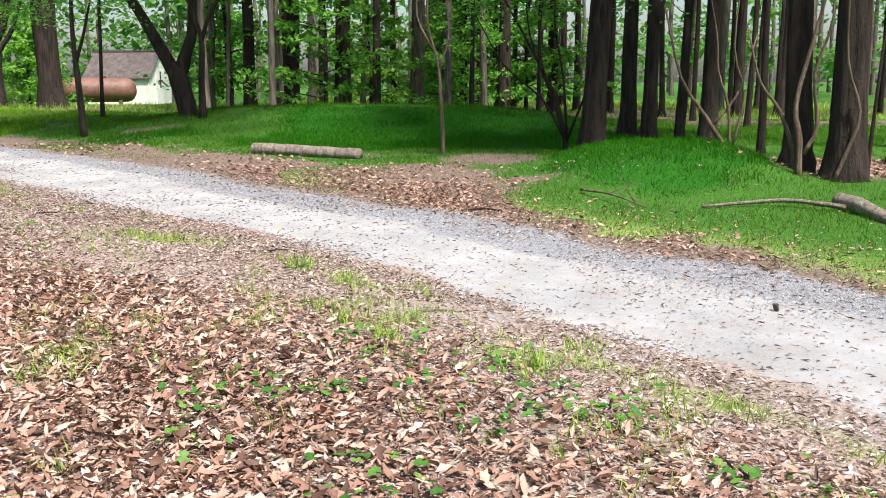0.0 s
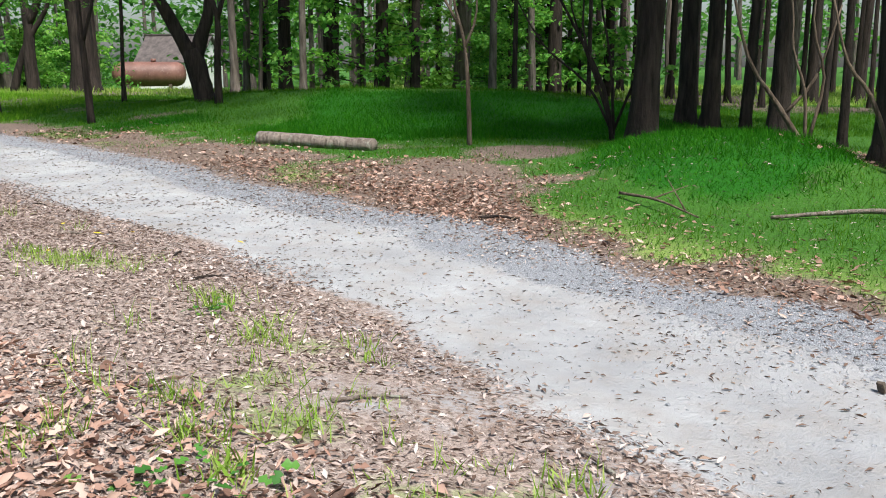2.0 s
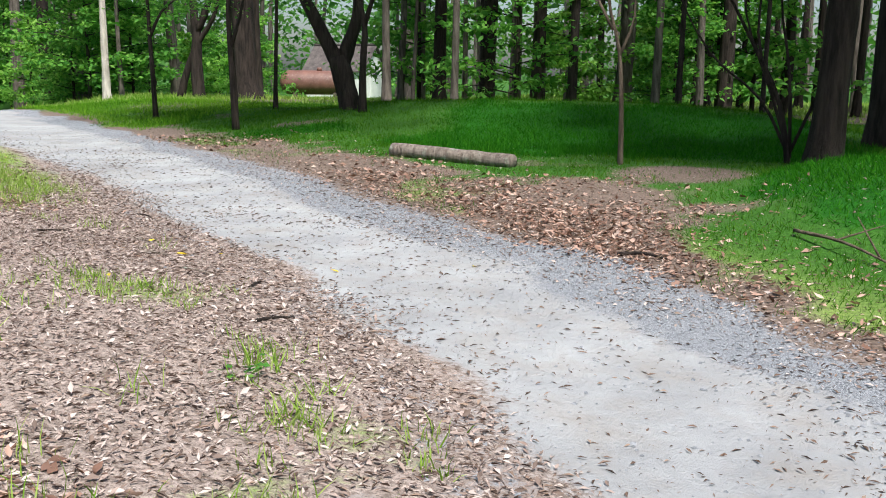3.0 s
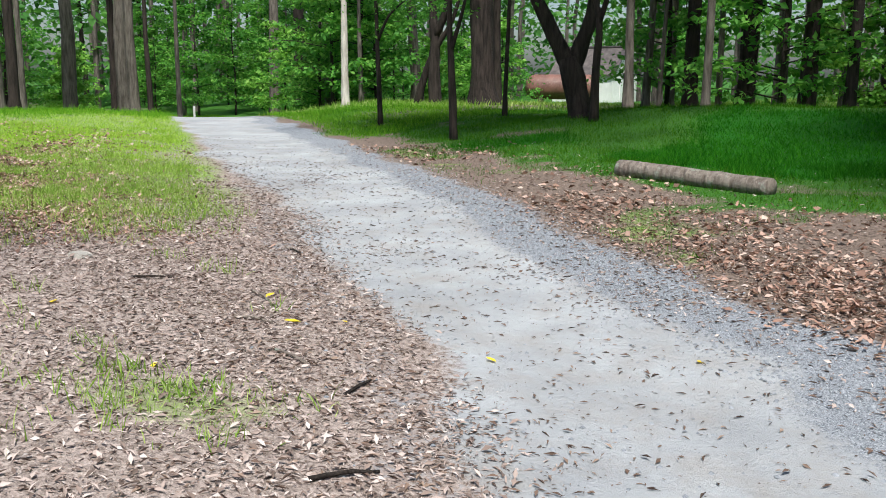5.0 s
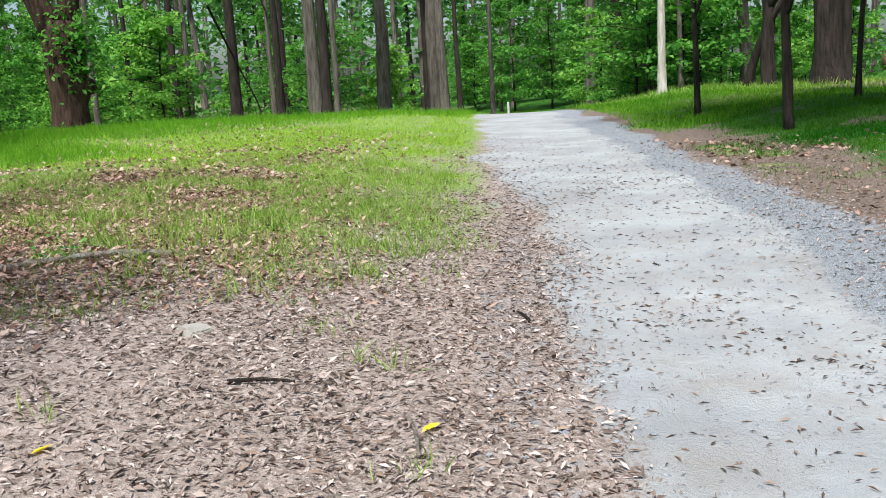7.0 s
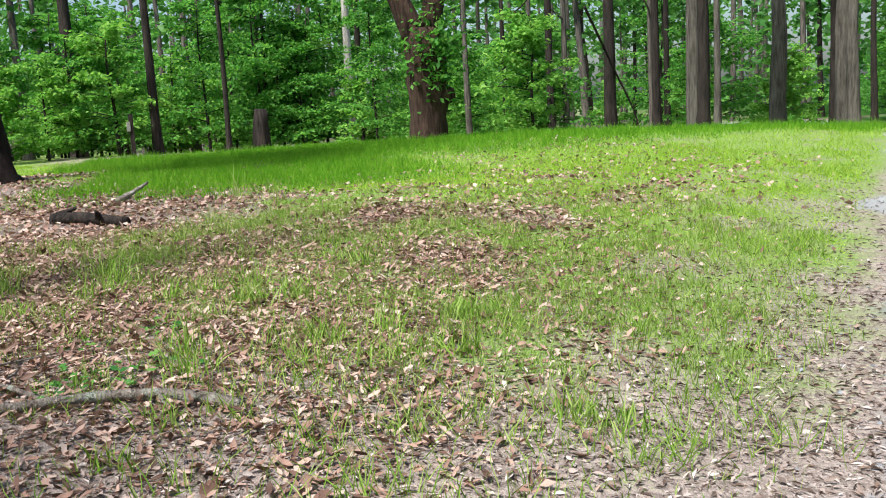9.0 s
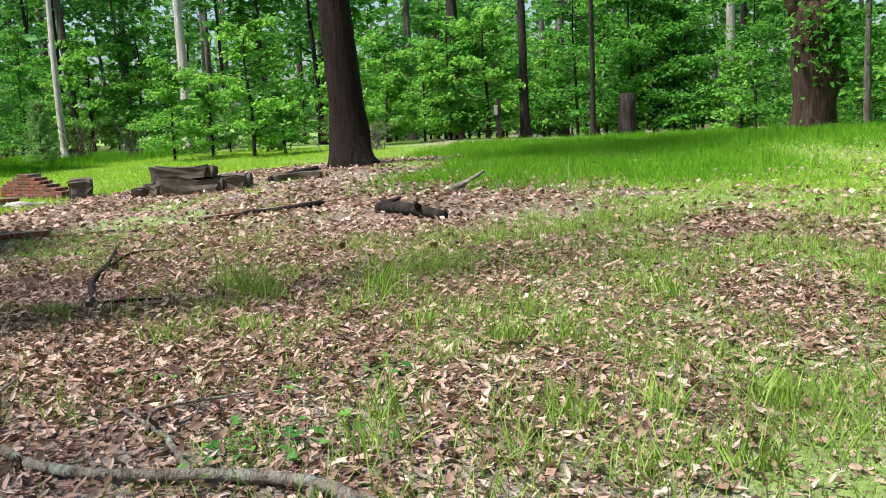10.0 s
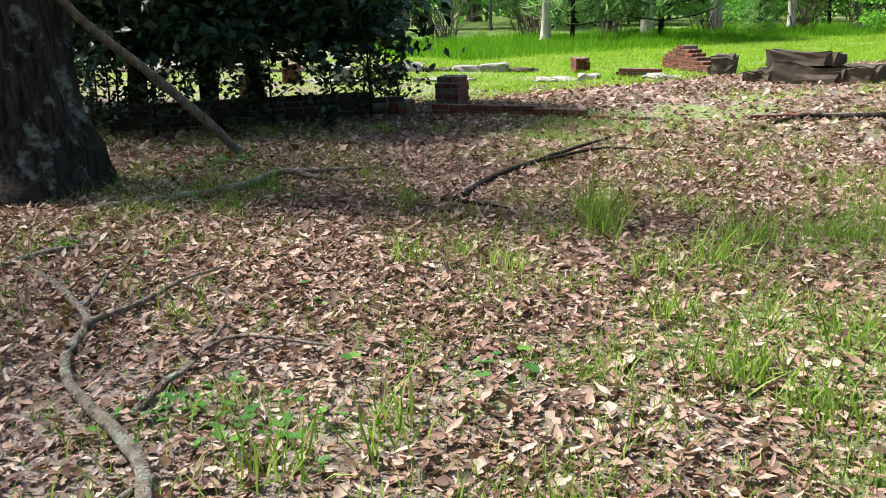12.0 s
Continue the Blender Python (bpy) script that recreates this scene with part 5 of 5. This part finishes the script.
# chips, twigs and dark bits on track and verge
x, y, z = scattered(330000, (-16, 6, 3, 24), lambda x, y: (0.2 + 0.5 * step(0.5, 1.0, lattice(x, y, 0.9, 41)) + 0.6 * step(-0.7, -1.4, line_distance(x, y, ROAD, True))) * step(3.2, 2.0, np.abs(line_distance(x, y, ROAD))) * near(x, y, 3.2, 1.6) * 0.7)
n = len(x)
v, f = spread(LEAF, LEAF_F, np.stack((x, y, z + 0.004 + 0.008 * rs.rand(n)), -1), rs.rand(n) * 6.283, rs.randn(n) * 0.15, rs.randn(n) * 0.3, 0.018 + 0.055 * rs.rand(n) ** 2.4, 0.16 + 0.4 * rs.rand(n))
cover("leaf_chips", v, f, CHIPS, "dark leaf scraps and bark chips on the gravel", "leaf scraps")

# fine broken leaf on both verges
x, y, z = scattered(620000, (-15, 6, 2, 22), lambda x, y: step(0.7, 1.35, np.abs(line_distance(x, y, ROAD)) + 0.5 * (lattice(x, y, 0.5, 61) - 0.5)) * step(8.0, 4.5, np.abs(line_distance(x, y, ROAD))) * (1 - 0.7 * grass_field(x, y)) * (1 - 0.85 * bare_field(x, y)) * near(x, y, 3.2, 1.8) * np.where(line_distance(x, y, ROAD, True) > 0, 0.3, 1.0 - 0.8 * step(-6, -9, x)))
n = len(x)
v, f = spread(LEAF, LEAF_F, np.stack((x, y, z + 0.003 + 0.01 * rs.rand(n)), -1), rs.rand(n) * 6.283, rs.randn(n) * 0.35, rs.randn(n) * 0.5, 0.018 + 0.045 * rs.rand(n) ** 1.8, 0.28 + 0.5 * rs.rand(n))
cover("leaf_fragments", v, f, FRAGMENT, "fine broken brown leaf along the track's verges", "leaf fragments")

# loose stones of the track
OCTA = ((1, 0, 0), (0, 1, 0), (-1, 0, 0), (0, -1, 0), (0, 0, 0.6), (0, 0, -0.5))
OCTA_F = ((0, 1, 4), (1, 2, 4), (2, 3, 4), (3, 0, 4))
x, y, z = scattered(330000, (-16, 6, 3, 24), lambda x, y: (0.05 + 0.8 * step(0.5, 1.0, line_distance(x, y, ROAD, True)) * step(2.0, 1.3, line_distance(x, y, ROAD, True))) * step(2.1, 1.4, np.abs(line_distance(x, y, ROAD))) * near(x, y, 4.0, 1.5))
n = len(x)
v, f = spread(OCTA, OCTA_F, np.stack((x, y, z + 0.002), -1), rs.rand(n) * 6.283, rs.randn(n) * 0.2, rs.randn(n) * 0.2, 0.006 + 0.014 * rs.rand(n) ** 2, 0.7 + 0.5 * rs.rand(n))
cover("gravel", v, f, PEBBLE, "loose blue-grey gravel along the track's edge", "gravel")


def blades(name, x, y, z, tall, wide, mat, label, tmpl=BLADE, tf=BLADE_F, lean=0.35):
    n = len(x)
    size = tall * (0.5 + 0.8 * rs.rand(n)) * (0.45 + 1.1 * lattice(x, y, 0.45, 71) * (0.6 + 0.8 * lattice(x, y, 1.6, 72)))
    v, f = spread(tmpl, tf, np.stack((x, y, z - 0.01), -1), rs.rand(n) * 6.283, rs.randn(n) * lean, rs.randn(n) * lean, size, wide / np.maximum(size, 0.02))
    return cover(name, v, f, mat, label, "grass")


def tufts(count, box_, weight, per, radius):
    x, y, z = scattered(count, box_, weight)
    x, y = np.repeat(x, per) + rs.randn(len(x) * per) * radius, np.repeat(y, per) + rs.randn(len(y) * per) * radius
    return x, y, height(x, y)


off_road = lambda x, y: step(1.5, 2.1, np.abs(line_distance(x, y, ROAD)))
x, y, z = tufts(22000, (-15, 5, 1.5, 17), lambda x, y: (0.03 + 0.3 * step(-5.5, -8.5, x) * step(0.3, 0.7, lattice(x, y, 0.8, 75)) + 0.6 * grass_field(x, y)) * (line_distance(x, y, ROAD, True) < 0) * off_road(x, y) * near(x, y, 4.2, 1.7), 15, 0.07)
blades("grass", x, y, z, 0.11, 0.006, GRASS, "sparse tufts of green grass growing through leaf litter")
x, y, z = scattered(300000, (-24, -2, 8, 22), lambda x, y: grass_field(x, y) * (line_distance(x, y, ROAD, True) < 0) * near(x, y, 8.0, 1.5) * off_road(x, y))
# blades further out switch to the grass with sunlight in its colour
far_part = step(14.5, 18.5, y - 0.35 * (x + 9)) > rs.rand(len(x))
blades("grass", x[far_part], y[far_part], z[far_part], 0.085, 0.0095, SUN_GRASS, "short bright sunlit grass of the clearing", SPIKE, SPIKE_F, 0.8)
x, y, z = x[~far_part], y[~far_part], z[~far_part]
blades("grass", x, y, z, 0.075, 0.0075, GRASS, "short light green grass of the clearing", SPIKE, SPIKE_F, 0.45)
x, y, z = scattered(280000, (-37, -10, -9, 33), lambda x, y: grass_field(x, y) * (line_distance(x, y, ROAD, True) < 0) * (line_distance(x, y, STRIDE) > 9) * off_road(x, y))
blades("grass", x, y, z, 0.1, 0.016, SUN_GRASS, "grass at the far edge of the clearing, coloured as if sunlit", SPIKE, SPIKE_F, 0.8)
x, y, z = scattered(80000, (-48, -22, -16, -6), lambda x, y: np.ones_like(x) * step(-5, -8, y + 1.5 * (lattice(x, y, 3, 51) - 0.5)))
blades("grass", x, y, z, 0.3, 0.03, LUSH, "tall sunlit grass at the wood edge", SPIKE, SPIKE_F, 0.3)
# far west grass bank, lush
x, y, z = scattered(170000, (-36, -22, 8, 34), lambda x, y: step(-23, -29, x + 3 * (lattice(x, y, 3, 52) - 0.5) - 0.12 * (y - 18)) * off_road(x, y) * (line_distance(x, y, ROAD, True) < 0))
blades("grass", x, y, z, 0.19, 0.017, LUSH, "lush green grass bank before the wood", SPIKE, SPIKE_F, 0.55)
# lush rise behind the dark leaning tree
x, y, z = scattered(90000, (-31, -17.5, 8.6, 17), lambda x, y: step(8.8, 10.4, y + 1.2 * (lattice(x, y, 1.5, 93) - 0.5) + 0.12 * (x + 20)) * step(-17.5, -20.5, x + 1.5 * (lattice(x, y, 0.9, 94) - 0.5)) * step(17, 14, y))
blades("grass", x, y, z, 0.17, 0.015, LUSH, "lush green grass on the rise beside the dark tree", SPIKE, SPIKE_F, 0.5)
# east bank: short verge grass, then deep green mounds, shade painted into both
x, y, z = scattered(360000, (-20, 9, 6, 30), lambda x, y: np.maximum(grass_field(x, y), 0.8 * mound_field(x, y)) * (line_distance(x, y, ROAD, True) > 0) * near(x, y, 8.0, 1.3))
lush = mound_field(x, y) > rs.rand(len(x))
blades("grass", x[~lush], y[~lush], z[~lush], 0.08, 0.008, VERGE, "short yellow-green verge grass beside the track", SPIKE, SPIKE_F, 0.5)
blades("grass", x[lush], y[lush], z[lush], 0.11, 0.012, MOUND, "soft green grass on the low mounds, coloured darker for shade", SPIKE, SPIKE_F, 0.6)
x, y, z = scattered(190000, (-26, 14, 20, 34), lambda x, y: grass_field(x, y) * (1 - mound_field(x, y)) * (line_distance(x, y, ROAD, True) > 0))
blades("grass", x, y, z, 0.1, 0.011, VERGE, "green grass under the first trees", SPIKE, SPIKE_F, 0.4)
x, y, z = scattered(50000, (-26, 20, 34, 62), lambda x, y: grass_field(x, y) * (line_distance(x, y, ROAD, True) > 0))
blades("grass", x, y, z, 0.2, 0.05, GRASS, "grass on the open wood floor", SPIKE, SPIKE_F, 0.4)


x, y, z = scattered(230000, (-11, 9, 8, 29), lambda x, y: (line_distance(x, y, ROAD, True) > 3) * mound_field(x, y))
blades("grass", x, y, z, 0.12, 0.013, MOUND, "thick soft green grass on two mounds, coloured darker for shade", SPIKE, SPIKE_F, 0.6)
# lawn behind the ruin, its sunlight put into the blade colour
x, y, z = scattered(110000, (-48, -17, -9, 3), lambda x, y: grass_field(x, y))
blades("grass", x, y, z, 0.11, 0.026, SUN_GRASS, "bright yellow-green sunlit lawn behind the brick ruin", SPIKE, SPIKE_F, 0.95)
# single blades through the litter under the oak
x, y, z = scattered(80000, (-20, -6, 4, 15), lambda x, y: (0.13 + 0.6 * step(0.35, 0.7, lattice(x, y, 1.1, 77))) * off_road(x, y) * near(x, y, 4.5, 1.4) * (line_distance(x, y, ROAD, True) < 0))
blades("grass", x, y, z, 0.085, 0.0065, GRASS, "single green blades growing through leaf litter", SPIKE, SPIKE_F, 0.55)
x, y, z = scattered(200000, (-44, -12, 20, 52), lambda x, y: (line_distance(x, y, ROAD, True) > 2.0) * step(11, 5, line_distance(x, y, ROAD)))
blades("grass", x, y, z, 0.13, 0.018, LUSH, "bright verge grass towards the track's bend", SPIKE, SPIKE_F, 0.4)


# ---- herbs and single leaves ----
def herb(x, y, n, size, seed, wide=0.16):
    r = np.random.RandomState(seed)
    p = np.stack((r.randn(n) * wide, r.randn(n) * wide, 0.02 + 0.05 * r.rand(n)), -1)
    plant = anchor("herb", x, y, ground_z(x, y), 0, "low broad-leaved green herb among dry leaves", "plant", "broad-leaved herbs")
    tagged(child("leaves", array_mesh("leaves", *leaf_cloud(r, p, size, 0.25, LOBED, LOBED_F), HERB), plant), kind="stuff")


for i, (x, y, n) in enumerate(((-0.88, 4.31, 16), (-0.61, 4.36, 20), (-0.73, 4.03, 12), (-0.7, 3.62, 14), (-0.39, 4.25, 12), (-0.26, 4.43, 12), (-0.18, 5.32, 34), (0.0, 5.0, 20), (0.54, 5.07, 24), (0.67, 4.79, 20), (0.46, 4.13, 20), (0.75, 4.34, 26), (1.03, 4.35, 30), (-1.08, 7.97, 14), (1.4, 3.7, 14), (1.74, 3.69, 14), (0.0, 3.4, 24), (0.15, 4.54, 10),
                               (-8.0, 11.1, 34), (-8.2, 11.3, 24), (-9.57, 8.41, 18), (-8.2, 8.6, 14), (-10.06, 6.49, 44), (-9.98, 5.2, 30), (-9.79, 6.54, 36), (-9.4, 7.1, 30), (-8.72, 11.01, 10), (-9.1, 11.4, 14), (-8.5, 9.2, 10), (-9.3, 6.7, 26), (-8.9, 10.3, 8), (-3.9, 9.0, 14), (-4.7, 9.4, 12))):
    herb(x, y, n, 0.048, 200 + i, 0.15 if n > 15 else 0.09)
for i, (x, y) in enumerate(((-4.3, 10.0), (-2.96, 9.57), (-1.91, 11.1), (-0.83, 11.69), (-3.77, 11.36), (-3.19, 10.79), (-2.97, 11.1), (-0.72, 3.75), (0.35, 6.3))):
    me = array_mesh("yellow_leaf", *leaf_cloud(np.random.RandomState(i), np.array(((0, 0, 0.012),)), 0.09, 0.15, LANCE, LANCE_F), YELLOW)
    ob = tagged(new("yellow_leaf", me), "single bright yellow fallen leaf", "leaf", "yellow leaves")
    ob.matrix_basis = pose(x, y, ground_z(x, y) + 0.01, 0, 0, i * 50)

# taller grass clumps in the leaf litter
for i, (x, y, n, h) in enumerate(((-10.85, 10.19, 70, 0.3), (-11.0, 10.0, 40, 0.36), (-11.25, 9.7, 34, 0.3), (-10.78, 11.03, 46, 0.32), (-11.23, 10.89, 50, 0.3), (-10.48, 10.92, 44, 0.24), (-9.93, 10.43, 60, 0.17), (-9.72, 11.93, 60, 0.24), (-9.76, 12.3, 60, 0.2), (-9.62, 10.01, 40, 0.2), (-10.05, 11.41, 36, 0.24), (-10.4, 12.01, 40, 0.24), (-8.8, 13.1, 60, 0.2), (-8.6, 12.3, 40, 0.18), (-17.8, 12.2, 24, 0.5), (-16.2, 12.6, 20, 0.45), (-10.9, 12.9, 50, 0.22), (-7.4, 11.5, 40, 0.16),
                                  (-1.1, 8.2, 44, 0.2), (-0.58, 7.5, 50, 0.15), (-0.57, 6.2, 60, 0.12), (-0.35, 5.8, 60, 0.12), (-0.1, 5.5, 60, 0.13), (0.06, 7.35, 36, 0.1), (1.07, 5.92, 40, 0.12), (0.69, 5.03, 50, 0.15), (-3.0, 9.35, 50, 0.12), (-2.56, 9.4, 44, 0.12), (-0.05, 7.7, 30, 0.11), (-8.45, 11.6, 30, 0.3), (-7.0, 13.35, 70, 0.16), (-7.15, 13.2, 60, 0.15), (-8.2, 13.0, 70, 0.17), (-7.0, 11.3, 40, 0.14), (-6.25, 12.65, 40, 0.12), (-8.95, 13.2, 70, 0.17), (-8.1, 11.6, 40, 0.26), (-8.75, 12.7, 60, 0.2), (-9.8, 12.0, 60, 0.2))):
    r = np.random.RandomState(300 + i)
    p = np.stack((r.randn(n) * 0.07, r.randn(n) * 0.07, np.zeros(n) - 0.01), -1)
    s = h * (0.5 + 0.6 * r.rand(n))
    me = array_mesh("grass_clump", *spread(BLADE, BLADE_F, p, r.rand(n) * 6.283, r.randn(n) * 0.3, r.randn(n) * 0.3, s, 0.009 / s), GRASS)
    ob = tagged(new("grass_clump", me), "upright clump of fresh green grass in dry leaves", "grass clump", "grass clumps", "stuff")
    ob.matrix_basis = pose(x, y, ground_z(x, y))

# deep wood closing the view
r = np.random.RandomState(88)
a, d = r.rand(520) * 6.283, 62 + 55 * r.rand(520)
px, py = -12 + d * np.cos(a), 14 + d * np.sin(a)
keep = ~((px > -25) & (px < 48) & (py > 50) & (py < 88)) & ~((np.abs(0.93 * px + 0.37 * (py - 3)) < 4.5) & (py > 30) & (py < 82)) & (line_distance(px, py, ROAD) > 5)
tubes_v, tubes_f, count = [], [], 0
for x, y, g in zip(px[keep], py[keep], height(px[keep], py[keep])):
    v, f = tube(((x, y, g - 0.3), (x + r.randn() * 0.2, y + r.randn() * 0.2, 7), (x + r.randn() * 0.5, y, 15)), (0.25, 0.2, 0.1), 6, 0.1, 1, False)
    tubes_v.extend(v)
    tubes_f.extend(tuple(i + count for i in q) for q in f)
    count += len(v)
tagged(new("far_trunks", array_mesh("far_trunks", tubes_v, tubes_f, BARK_GREY)), "trunks of the surrounding wood far off", "far wood", kind="stuff")
n = 9500
a, d = r.rand(n) * 6.283, 56 + 62 * r.rand(n) ** 0.8
px, py, pz = -12 + d * np.cos(a), 14 + d * np.sin(a), 0.5 + 16 * r.rand(n) ** 1.3
keep = ~((px > -27) & (px < 50) & (py > 48) & (py < 90) & (pz < 2.2)) & ~((np.abs(0.93 * px + 0.37 * (py - 3)) < 5.0) & (py > 30) & (py < 82)) & ((line_distance(px, py, ROAD) > 4) | (pz > 5))
c = np.stack((px, py, pz), -1)[keep]
c = c[(r.rand(len(c)) < np.where(c[:, 2] > 2.2, 0.6, 0.35)) | ~((c[:, 0] > -22) & (c[:, 1] > 20))]
p = np.repeat(c, 13, 0) + r.randn(len(c) * 13, 3) * (1.1, 1.1, 0.6)
tagged(new("far_foliage", array_mesh("far_foliage", *leaf_cloud(r, p, 0.84, 0.5), CANOPY)), "green foliage of the surrounding wood far off", "far wood", kind="stuff")
